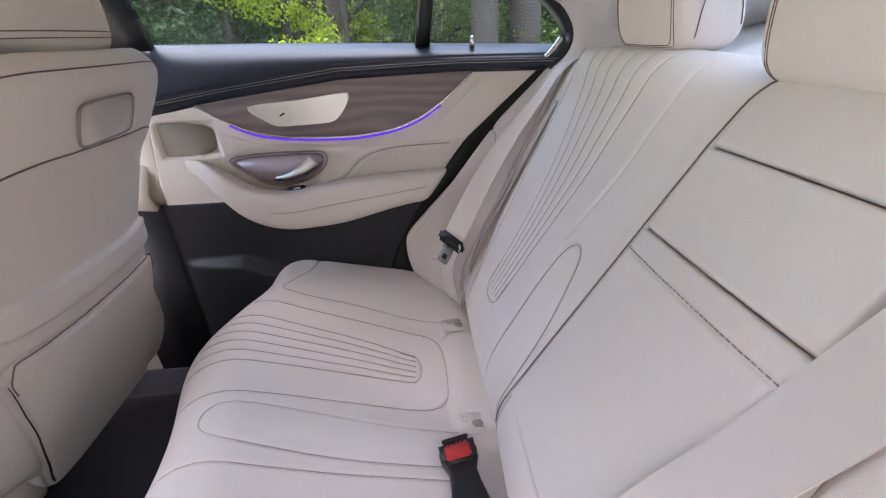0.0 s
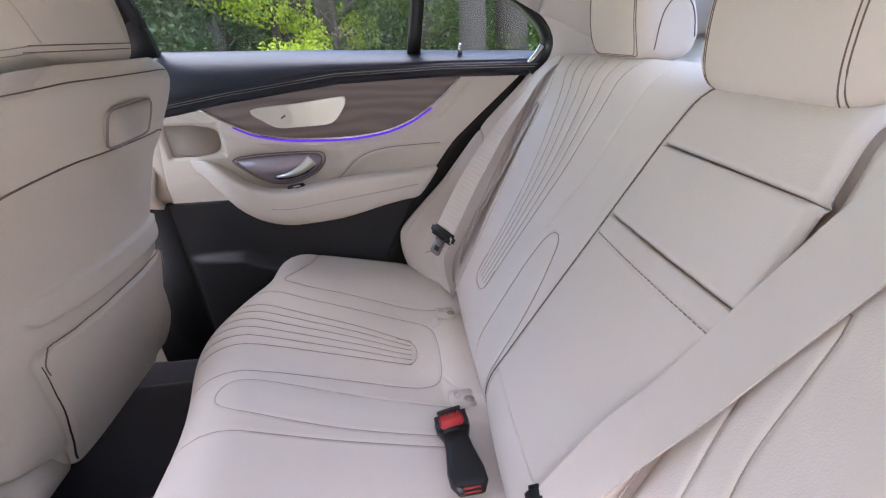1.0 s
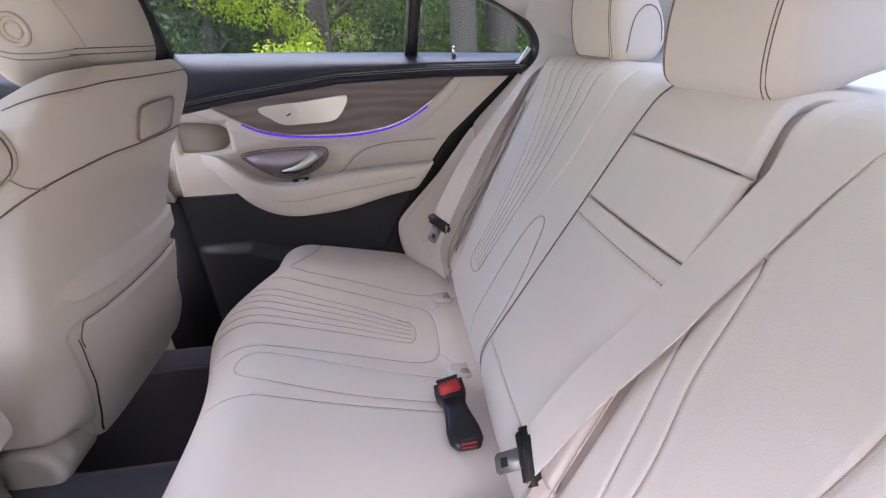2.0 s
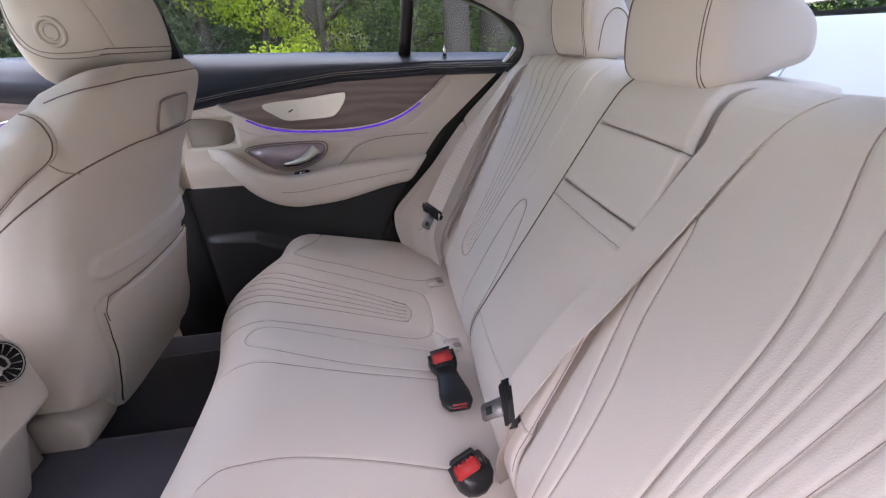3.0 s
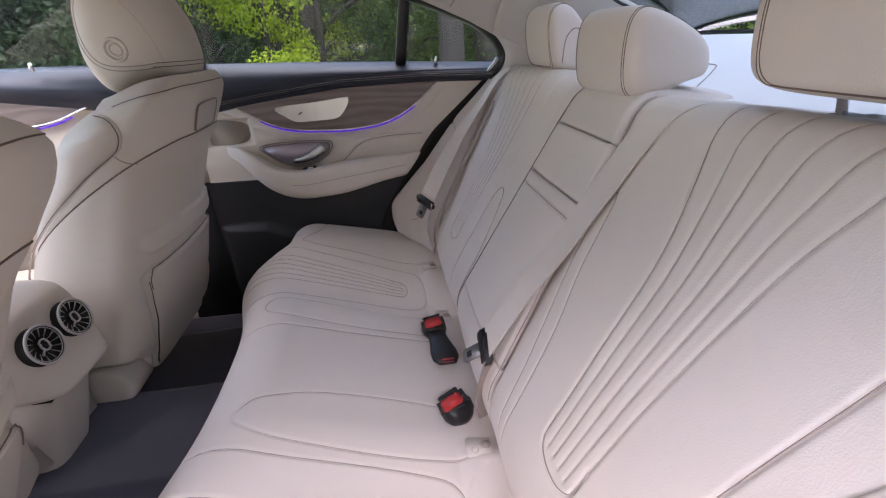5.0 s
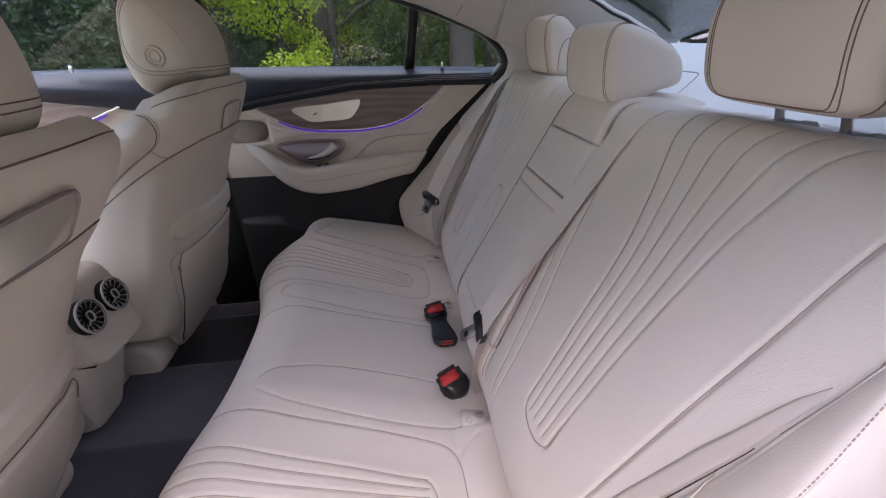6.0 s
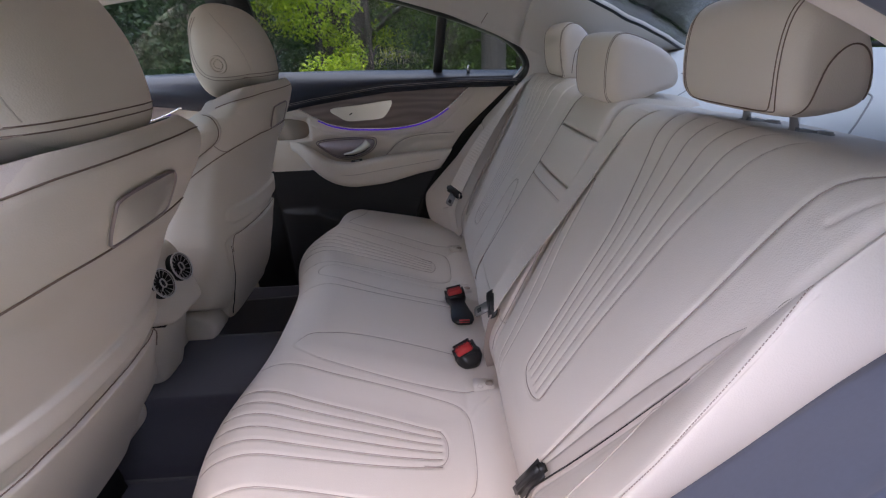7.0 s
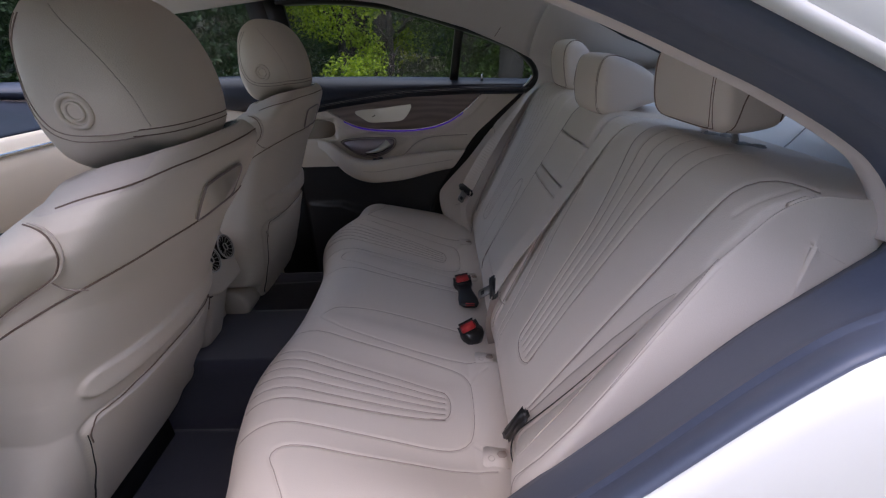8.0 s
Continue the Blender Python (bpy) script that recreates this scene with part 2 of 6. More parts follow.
def prism(outline, depth, to3, bevel=0.0, seg=2):
    """A plate: an outline of 2D points, depth thick; to3 maps (u, v, d) to the world."""
    bm = bmesh.new()
    lo = [bm.verts.new(to3(u, v, 0)) for u, v in outline]
    hi = [bm.verts.new(to3(u, v, depth)) for u, v in outline]
    n = len(outline)
    bm.faces.new(lo[::-1])
    top = bm.faces.new(hi)
    for i in range(n):
        bm.faces.new((lo[i], lo[(i + 1) % n], hi[(i + 1) % n], hi[i]))
    if bevel:
        bmesh.ops.bevel(bm, geom=list(top.edges), offset=bevel, segments=seg, affect="EDGES")
    return bm


def block(size, at=(0, 0, 0), bevel=0.004, seg=3, turn=None):
    """A box with rounded edges."""
    bm = bmesh.new()
    bmesh.ops.create_cube(bm, size=1)
    bmesh.ops.scale(bm, vec=size, verts=bm.verts)
    if bevel:
        bmesh.ops.bevel(bm, geom=list(bm.edges), offset=bevel, segments=seg, affect="EDGES")
    m = Matrix.Translation(at) @ (turn or Matrix())
    bmesh.ops.transform(bm, matrix=m, verts=bm.verts)
    return bm


def pillow(profile, c, y0, half, power=4.0, n=25, squash=1.0):
    """A padded body: a closed xz outline, shrunk towards c at both ends along y."""
    pr, c = np.asarray(profile, float), np.asarray(c, float)
    R = []
    for u in np.sin(np.linspace(-1, 1, n) * math.pi / 2):
        k = max(0.02, (1 - abs(u) ** power) ** (1 / power)) ** squash
        q = c + (pr - c) * k
        R.append(np.stack([q[:, 0], np.full(len(q), y0 + u * half), q[:, 1]], 1))
    return rings(R)


def closed_line(pts, n=48):
    p = np.asarray(pts, float)
    d = smooth_line(np.vstack([p[-2:], p, p[:2]]), 6 * n)
    # keep one turn
    i = np.argmin(np.linalg.norm(d[:len(d) // 2] - p[0], axis=1))
    j = len(d) // 2 + np.argmin(np.linalg.norm(d[len(d) // 2:] - p[0], axis=1))
    e = d[i:j]
    return e[np.linspace(0, len(e) - 1, n).astype(int)]


def far(U, V, line):
    """The distance of grid points (U, V) from a 2D line."""
    best = np.full(U.shape, 9.0)
    p = np.asarray(line, float)
    for (x0, y0), (x1, y1) in zip(p[:-1], p[1:]):
        dx, dy = x1 - x0, y1 - y0
        l2 = dx * dx + dy * dy + 1e-12
        t = np.clip(((U - x0) * dx + (V - y0) * dy) / l2, 0, 1)
        best = np.minimum(best, np.hypot(U - x0 - t * dx, V - y0 - t * dy))
    return best


def groove(U, V, lines, depth, width):
    h = np.zeros(U.shape)
    for line in lines:
        h = np.minimum(h, -depth * np.exp(-(far(U, V, line) / width) ** 2))
    return h


def step(x, a, b):
    t = np.clip((x - a) / (b - a), 0, 1)
    return t * t * (3 - 2 * t)


# ---- the bench: surfaces that the rest leans on ----
LEAN = radians(26)
TOP_ROLL, TOP_R = 0.615, 0.055


def back_base(s):
    """The seat back's middle line in x and z, and its outward normal, at s metres up from the cushion."""
    s = np.asarray(s, float)
    arc = np.clip(s - TOP_ROLL, 0, TOP_R * (math.pi / 2 - LEAN + 0.12))
    rest = np.maximum(s - TOP_ROLL - TOP_R * (math.pi / 2 - LEAN + 0.12), 0)
    low = np.minimum(s, TOP_ROLL)
    ang = LEAN + arc / TOP_R
    x = -0.035 + low * math.sin(LEAN) + TOP_R * (math.cos(LEAN) - np.cos(ang)) + rest * np.sin(ang)
    z = 0.45 + low * math.cos(LEAN) + TOP_R * (np.sin(ang) - math.sin(LEAN)) + rest * np.cos(ang)
    return x, z, -np.cos(ang), np.sin(ang)


def back_point(y, s, h=0.0):
    x, z, nx, nz = back_base(s)
    h = h - 0.075 * np.clip((0.17 - np.asarray(s, float)) / 0.13, 0, 1.2) ** 2
    return np.stack([x + nx * h, np.broadcast_to(y, np.shape(x)) + 0 * x, z + nz * h], -1)


IN_S, IN_Y = [0, 0.18, 0.575, 0.65, 0.9], [0.152, 0.146, 0.103, 0.088, 0.085]
OUT_LS, OUT_LY = [0, 0.15, 0.23, 0.34, 0.42, 0.50, 0.56, 0.60, 0.62, 0.65, 0.9], [0.468, 0.482, 0.502, 0.528, 0.546, 0.560, 0.568, 0.575, 0.579, 0.584, 0.590]
OUT_S, OUT_Y = [0, 0.17, 0.39, 0.54, 0.59, 0.62, 0.65, 0.9], [0.53, 0.553, 0.568, 0.572, 0.586, 0.604, 0.625, 0.645]

FLUTE_S = (0.222, 0.36, 0.475, 0.55, 0.61, 0.655, 0.70)
FLUTE_IN = {1: (0.322, 0.300, 0.280, 0.275, 0.270, 0.264, 0.262), -1: (0.303, 0.297, 0.293, 0.278, 0.259, 0.246, 0.232)}
FLUTE_OUT = {1: (0.388, 0.385, 0.402, 0.428, 0.456, 0.486, 0.525), -1: (0.383, 0.389, 0.400, 0.411, 0.428, 0.440, 0.452)}
FLUTE_BACK, U_BACK = {}, {}
for side in (1, -1):
    FLUTE_BACK[side] = [smooth_line([(a_ + (b_ - a_) * k / 5, q) for q, a_, b_ in zip(FLUTE_S, FLUTE_IN[side], FLUTE_OUT[side])], 40) for k in range(6)]
    a_, b_ = FLUTE_IN[side][0], FLUTE_OUT[side][0]
    U_BACK[side] = smooth_line([(a_ - 0.002, 0.26), (a_ + 0.001, 0.222), (a_ + 0.2 * (b_ - a_), 0.208), ((a_ + b_) / 2, 0.204), (a_ + 0.8 * (b_ - a_), 0.208), (b_ + 0.001, 0.224), (b_ + 0.001, 0.26)], 30)
PAD_BACK = {1: smooth_line([(0.161, 0.09), (0.160, 0.193), (0.160, 0.26), (0.165, 0.317), (0.177, 0.375), (0.185, 0.397), (0.200, 0.406), (0.216, 0.395), (0.227, 0.37), (0.236, 0.318), (0.242, 0.231), (0.243, 0.173), (0.234, 0.125), (0.23, 0.09)], 60),
            -1: smooth_line([(0.212, 0.10), (0.206, 0.152), (0.191, 0.245), (0.172, 0.325), (0.156, 0.388), (0.146, 0.44), (0.143, 0.49), (0.150, 0.522), (0.163, 0.520), (0.171, 0.475), (0.182, 0.404), (0.205, 0.327), (0.219, 0.239), (0.228, 0.149), (0.229, 0.10)], 60)}
CREASE_BACK = smooth_line([(0.236, 0.40), (0.220, 0.461), (0.207, 0.515), (0.203, 0.572), (0.196, 0.618), (0.196, 0.66)], 24)
SEAM_BACK = {1: smooth_line([(0.455, 0.10), (0.468, 0.229), (0.499, 0.418), (0.511, 0.555), (0.527, 0.62), (0.556, 0.652), (0.59, 0.67)], 40),
             -1: smooth_line([(0.452, 0.10), (0.464, 0.215), (0.475, 0.309), (0.488, 0.415), (0.500, 0.499), (0.509, 0.573), (0.518, 0.618), (0.528, 0.645), (0.545, 0.664), (0.58, 0.675)], 44)}


WING_CREASE = smooth_line([(0.545, 0.606), (0.552, 0.620), (0.559, 0.634), (0.565, 0.648), (0.567, 0.662)], 20)


def outer_line(s, side):
    """How far from the middle the seat back proper ends."""
    return np.interp(s, OUT_S, OUT_Y) if side > 0 else np.interp(s, OUT_LS, OUT_LY)


def top_lift(y, s):
    """The far seat back stands a little taller below its headrest."""
    return 0.009 * step(s, 0.595, 0.68) * step(y, 0.15, 0.24)


def backrest_half(side):
    s = np.concatenate([np.linspace(0.0, 0.70, 330), np.linspace(0.70, 0.80, 20)[1:]])[:, None]
    u = np.linspace(0, 1, 230)[None, :]
    yi, yo = np.interp(s, IN_S, IN_Y), outer_line(s, side)
    Y, S = yi + u * (yo - yi), s + 0 * u
    h = 0.007 * np.sin(np.pi * np.clip((Y - 0.14) / 0.44, 0, 1)) ** 0.7 - 0.003
    edge = 0.012 if side > 0 else 0.008 * np.maximum(1 - step(s, 0.36, 0.46), step(s, 0.53, 0.57))
    h = h - 0.009 * np.exp(-((Y - yi) / 0.006) ** 2) - edge * np.exp(-((yo - Y) / 0.006) ** 2)
    h += groove(Y, S, FLUTE_BACK[side], 0.0022, 0.0026) + groove(Y, S, [U_BACK[side]], 0.0022, 0.0026)
    h += groove(Y, S, [PAD_BACK[side]], 0.0026 if side > 0 else 0.0018, 0.0024) + groove(Y, S, [SEAM_BACK[side]], 0.0030, 0.0026) + groove(Y, S, [CREASE_BACK if side > 0 else WING_CREASE], 0.0024, 0.0028)
    if side > 0:
        h += top_lift(Y, S)
    else:
        Y2, H2 = near_wing(s[:, 0], yo[:, 0], h[:, -1])
        Y, h = np.concatenate([Y, Y2[:, 1:]], 1), np.concatenate([h, H2[:, 1:]], 1)
        S = s + 0 * Y
    P = back_point(Y, S, h)
    P[..., 1] *= side
    return sheet(P, 0.04 if side > 0 else 0.004, (-1, 0, 0.5))


def wing_lines(s):
    """The near wing's sewn line: how far out and how proud it lies."""
    yo = outer_line(s, -1)
    ys = np.maximum(np.interp(s, [0.02, 0.15, 0.22, 0.30, 0.365, 0.47, 0.52, 0.56], [0.552, 0.566, 0.584, 0.595, 0.598, 0.592, 0.584, 0.574]), yo + 0.007)
    hs = np.interp(s, [0.02, 0.15, 0.22, 0.365, 0.47, 0.52, 0.56, 0.60, 0.66], [0.020, 0.026, 0.028, 0.027, 0.022, 0.014, 0.006, 0.000, -0.004])
    return ys, hs


def near_wing(s, yo, he):
    """The wing beside the open doorway: flush with the back, rolled over to the door seal."""
    ys, hs = wing_lines(s)
    ha = np.minimum(np.interp(s, [0.10, 0.176, 0.35, 0.49, 0.58, 0.637, 0.70], [0.085, 0.052, -0.004, -0.062, -0.088, -0.094, -0.094]), hs - 0.010) - 0.004
    w = np.maximum(0.603 - 0.005 * step(s, 0.42, 0.56) - 0.0105 * step(s, 0.585, 0.615), ys + 0.002)
    smooth_s = lambda q: np.convolve(np.pad(q, 12, mode="edge"), np.ones(25) / 25, "valid")
    ys, hs, ha, w = [smooth_s(q) for q in (ys, hs, ha, w)]
    u, kn = np.linspace(0, 1, 90), [0, 0.05, 0.25, 0.50, 0.58, 0.72, 0.88, 1.0]
    top = np.clip((s - 0.4) / 0.1, 0, 1)
    Y = np.stack([np.interp(u, kn, [a, a + 0.05 * (b - a), a + 0.45 * (b - a), b, b + 0.40 * (c - b), b + 0.85 * (c - b), c, c - 0.002]) for a, b, c in zip(yo, ys, w)])
    H = np.stack([np.interp(u, kn, [a, a + 0.1 * (b - a) + 0.004, a + 0.6 * (b - a) + 0.002, b, b - 0.14 * (b - c), b - 0.52 * (b - c), c, c - 0.03]) for a, b, c in zip(he, hs, ha)])
    for A in (Y, H):
        for _ in range(2):
            sm = np.stack([np.convolve(q, np.ones(13) / 13, "valid") for q in np.pad(A, ((0, 0), (6, 6)), mode="edge")])
            A[:, 8:-1] = sm[:, 8:-1]
        sm = np.stack([np.convolve(q, np.ones(25) / 25, "valid") for q in np.pad(A, ((12, 12), (0, 0)), mode="edge").T]).T
        A[:, 8:] = sm[:, 8:]
    U2, S2 = (u[None] + 0 * s[:, None]) * 0.3, s[:, None] + 0 * u[None]
    H += groove(U2, S2, [[(0.5 * 0.3, 0.04), (0.5 * 0.3, 0.555)]], 0.0022, 0.0022)
    return Y, H


FLARE_S = [0, 0.14, 0.18, 0.24, 0.31, 0.42, 0.48, 0.58, 0.64, 0.9]
FLARE = [0.14, 0.140, 0.130, 0.112, 0.090, 0.068, 0.054, 0.018, 0.000, -0.004]
PAD_SIDE = smooth_line([(0.40, 0.13), (0.27, 0.17), (0.26, 0.25), (0.33, 0.36), (0.55, 0.44), (0.8, 0.455)], 40)


def side_bolster():
    """The far outer wing of the seat back: it runs out to the door and wraps round behind."""
    s = np.linspace(0.03, 0.635, 190)[:, None]
    u = np.linspace(0, 1, 90)[None, :]
    fl, yo = np.interp(s, FLARE_S, FLARE), np.interp(s, OUT_S, OUT_Y)
    kn = [0, 0.15, 0.45, 0.72, 0.86, 1.0]
    crest = 0.640
    Y = np.stack([np.interp(u[0], kn, [a - 0.004, a + 0.18 * max(0.012, crest - a), a + 0.5 * max(0.012, crest - a), max(crest, a + 0.010), max(crest, a + 0.010) + 0.014, max(crest, a + 0.010) + 0.020]) for a in yo[:, 0]])
    H = np.stack([np.interp(u[0], kn, [-0.014, 0.012, 0.010 + 0.55 * b, b + 0.006, b - 0.012, b - 0.17]) for b in fl[:, 0]])
    ker = np.ones(7) / 7
    for _ in range(2):
        for A in (Y, H):
            pad = np.pad(A, ((0, 0), (3, 3)), mode="edge")
            sm = np.stack([np.convolve(r, ker, "valid") for r in pad])
            A[:, 2:-2] = sm[:, 2:-2]
    U2, S2 = u + 0 * s, s + 0 * u
    H += groove(U2 * 0.3, S2, [[(a * 0.3, b) for a, b in PAD_SIDE]], 0.004, 0.004)
    H += groove(U2 * 0.3, S2, [[(0.66 * 0.3, 0.05), (0.66 * 0.3, 0.72)]], 0.003, 0.003)
    P = back_point(Y, S2, H)
    rows, cols = np.interp(PAD_SIDE[:, 1], s[:, 0], np.arange(190)), np.interp(PAD_SIDE[:, 0], u[0], np.arange(90))
    seam = np.array([P[int(round(a_)), int(round(b_))] for a_, b_ in zip(rows, cols)]) + np.array([-0.0016, 0, 0.0008])
    return sheet(P, 0.02, (-1, -0.5, 0.3)), seam


def back_thread(line, side, h):
    """Sewing thread that lies in a seam of the seat back."""
    q = np.asarray(line, float)
    return tube(back_point(side * q[:, 0], q[:, 1], h), 0.0007, 5)


def cushion_base(a):
    """The cushion's side line at a metres forward from the bight: x, z and the normal."""
    a = np.asarray(a, float)
    sl, flat, r = math.atan(0.40), 0.405, 0.074
    turn = math.pi / 2 + sl + 0.10
    low = np.minimum(a, flat)
    arc = np.clip(a - flat, 0, r * turn)
    rest = np.maximum(a - flat - r * turn, 0)
    g = -sl + arc / r
    x = 0.04 - low * math.cos(sl) - r * (np.sin(g) + math.sin(sl)) - rest * np.cos(g)
    z = 0.419 + low * math.sin(sl) + r * (np.cos(g) - math.cos(sl)) - rest * np.sin(g)
    return x, z, -np.sin(g), np.cos(g)


CUSH_X = (-0.100, -0.20, -0.33, -0.43, -0.50, -0.55)
CUSH_FLUTES = [smooth_line([(q, a_ + (b_ - a_) * k / 5) for q, a_, b_ in zip(CUSH_X, (0.299, 0.292, 0.282, 0.262, 0.248, 0.243), (0.371, 0.388, 0.400, 0.409, 0.414, 0.415))], 30) for k in range(6)]
CUSH_FLUTES.append(smooth_line([(-0.13, 0.297), (-0.102, 0.300), (-0.091, 0.317), (-0.089, 0.335), (-0.091, 0.353), (-0.102, 0.369), (-0.13, 0.374)], 20))
CUSH_SIDES = [smooth_line([(-0.55, 0.188), (-0.41, 0.202), (-0.306, 0.214), (-0.225, 0.219), (-0.123, 0.226), (-0.072, 0.236), (-0.051, 0.258), (-0.046, 0.30), (-0.048, 0.385), (-0.062, 0.425), (-0.10, 0.441), (-0.20, 0.446), (-0.34, 0.452), (-0.43, 0.472), (-0.55, 0.48)], 80),
              smooth_line([(-0.02, 0.482), (-0.13, 0.486), (-0.24, 0.492), (-0.33, 0.495), (-0.362, 0.515), (-0.35, 0.55), (-0.33, 0.60), (-0.32, 0.66)], 60)]
CUSH_PADS = {1: [smooth_line([(-0.03, 0.186), (-0.17, 0.182), (-0.30, 0.189), (-0.345, 0.188), (-0.368, 0.180), (-0.379, 0.164), (-0.377, 0.146), (-0.362, 0.131), (-0.33, 0.122), (-0.20, 0.114), (-0.03, 0.124)], 110),
                 smooth_line([(-0.03, 0.103), (-0.20, 0.092), (-0.30, 0.090), (-0.37, 0.090), (-0.42, 0.084), (-0.52, 0.082)], 30)],
             -1: [smooth_line([(-0.02, 0.196), (-0.065, 0.204), (-0.178, 0.202), (-0.287, 0.190), (-0.335, 0.180), (-0.360, 0.164), (-0.368, 0.147), (-0.362, 0.127), (-0.345, 0.110), (-0.279, 0.090), (-0.18, 0.086), (-0.082, 0.091), (-0.02, 0.100)], 110)]}
CUSH_CORNERS = [[(-0.048, 0.270), (-0.03, 0.235), (-0.012, 0.215)], [(-0.048, 0.425), (-0.02, 0.455), (0.01, 0.475)]]


def cushion_lift(x, y):
    """How far the bench stands proud of its plain line: the middle hump and the outer rims."""
    k = 0.042 - 0.020 * np.clip(-x / 0.40, 0, 1.1)
    rim = np.interp(-x, [0.0, 0.13, 0.30, 0.42], [0.070, 0.062, 0.030, 0.004])
    seat = (0.020 + 0.016 * np.exp(-((x + 0.03) / 0.05) ** 2)) * step(y, 0.175, 0.275) * (1 - step(y, 0.45, 0.585)) + 0.42 * np.clip(x + 0.05, 0, 0.2) * step(y, 0.16, 0.21) * (1 - step(y, 0.47, 0.585))
    return k * (1 - step(y, 0.175, 0.275)) + seat + rim * step(y, 0.45, 0.585) - 0.03 * step(y, 0.625, 0.672) ** 2


def cushion_bow(a, y):
    """How far the front edge bows forward before each seat."""
    return 0.030 * np.exp(-((y - 0.33) / 0.14) ** 2) * step(a, 0.22, 0.44)


def cushion_grid():
    a = np.concatenate([np.linspace(-0.075, 0.44, 186), np.linspace(0.44, 0.60, 60)[1:], np.linspace(0.60, 0.76, 20)[1:]])[:, None]
    y = np.linspace(-0.662, 0.662, 560)[None, :]
    x, z, nx, nz = cushion_base(a)
    A, Y = 0.04 - a * math.cos(math.atan(0.40)) + 0 * y, np.abs(y) + 0 * a
    h = cushion_lift(A, Y)
    h += groove(A, Y, CUSH_FLUTES, 0.0024, 0.0028) + groove(A, Y, CUSH_SIDES + CUSH_CORNERS, 0.0024, 0.0022)
    h += np.where(y > 0, groove(A, Y, CUSH_PADS[1], 0.0024, 0.0022), groove(A, Y, CUSH_PADS[-1], 0.0024, 0.0022))
    pad = np.exp(-((Y - 0.157) / 0.026) ** 2) * step(-A, 0.02, 0.08) * step(A, -0.385, -0.35)
    h += 0.003 * pad
    h *= 1 - 0.45 * step(a, 0.50, 0.64)
    fwd = cushion_bow(a, Y) * (1 + 0.5 * (y > 0))
    P = np.stack([x + nx * h - fwd, y + 0 * a, z + nz * h + 0.25 * fwd], -1)
    return sheet(P, 0.03, (-0.3, 0, 1))


def on_cushion(x, y, h=0.0):
    """The place on the bench at x and y."""
    a = (0.04 - x) / math.cos(math.atan(0.40))
    bx, bz, nx, nz = cushion_base(a)
    l = float(cushion_lift(np.array(x), np.array(abs(y)))) + h
    return Vector((float(bx + nx * l), y, float(bz + nz * l)))


bench = thing("rear_seat_bench", "cream leather rear bench seat with fluted panels and seams", "rear seat", at=(-0.1, 0, 0.30))
part("seat_cushion", cushion_grid(), CREAM, bench)
for side in (1, -1):
    for line in CUSH_FLUTES + CUSH_SIDES + CUSH_PADS[side]:
        q = np.asarray(line, float)
        a_ = (0.04 - q[:, 0]) / math.cos(math.atan(0.40))
        x_, z_, nx_, nz_ = cushion_base(a_)
        l_ = (cushion_lift(q[:, 0], q[:, 1])) * (1 - 0.45 * step(a_, 0.50, 0.64)) - 0.0014
        b_ = cushion_bow(a_, q[:, 1]) * (1.5 if side > 0 else 1)
        part("seam_thread", tube(np.stack([x_ + nx_ * l_ - b_, side * q[:, 1], z_ + nz_ * l_ + 0.25 * b_], 1), 0.0007, 5), SEAMCOL, bench)
for side in (1, -1):
    part("backrest", backrest_half(side), CREAM, bench)
    if side > 0:
        wing_, seam_ = side_bolster()
        bolster = part("side_bolster", wing_, CREAM, bench)
        part("bolster_seam", tube(smooth_line(seam_[::4], 50), 0.0008, 5), SEAMCOL, bolster)
    else:
        for q in np.arange(0.05, 0.562, 0.0040):
            a_ = np.array([q, q + 0.0027])
            part("stitch", tube(back_point(-wing_lines(a_)[0], a_, wing_lines(a_)[1] - 0.0006), 0.0005, 5), SEAMCOL, bench)
        fold = np.linspace(0.45, 0.64, 40)
        part("wing_fold", tube(back_point(-outer_line(fold, -1), fold, -0.0006 - 0.0075 * step(fold, 0.53, 0.57)), 0.0011, 6), THREAD, bench)
    for k, line in enumerate((U_BACK[side], PAD_BACK[side], SEAM_BACK[side], *FLUTE_BACK[side])):
        ymid = np.clip((line[:, 0] - 0.14) / 0.44, 0, 1)
        part("seam_thread", back_thread(line, side, 0.007 * np.sin(np.pi * ymid) ** 0.7 - 0.0046 + (side > 0) * top_lift(line[:, 0], line[:, 1])), SEAM_SOFT if side < 0 and k > 3 else SEAMCOL, bench)


bk = np.linspace(0.05, 0.72, 40)[:, None]
bu = np.linspace(-1, 1, 12)[None, :]
part("backing", sheet(back_point((np.interp(bk, IN_S, IN_Y) + 0.02) * bu, bk + 0 * bu, -0.016 + 0 * bk * bu), 0.02, (-1, 0, 0.5)), PIPING, bench)


def centre_panel(s0, s1, lift, seams=()):
    s = np.linspace(s0, s1, max(12, int((s1 - s0) / 0.003)))[:, None]
    u = np.linspace(-1, 1, 100)[None, :]
    half = np.interp(s, IN_S, IN_Y) - 0.0025
    Y, S = half * u, s + 0 * u
    h = lift + 0.006 * (1 - u ** 2) - 0.008 * np.exp(-((1 - np.abs(u)) * half / 0.004) ** 2)
    h = h - 0.0035 * np.exp(-((S - s0) / 0.002) ** 2) - 0.0035 * np.exp(-((s1 - S) / 0.002) ** 2)
    for c in seams:
        h = h - 0.0025 * np.exp(-((S - c) / 0.0025) ** 2)
    return sheet(back_point(Y, S, h), 0.04, (-1, 0, 0.5))


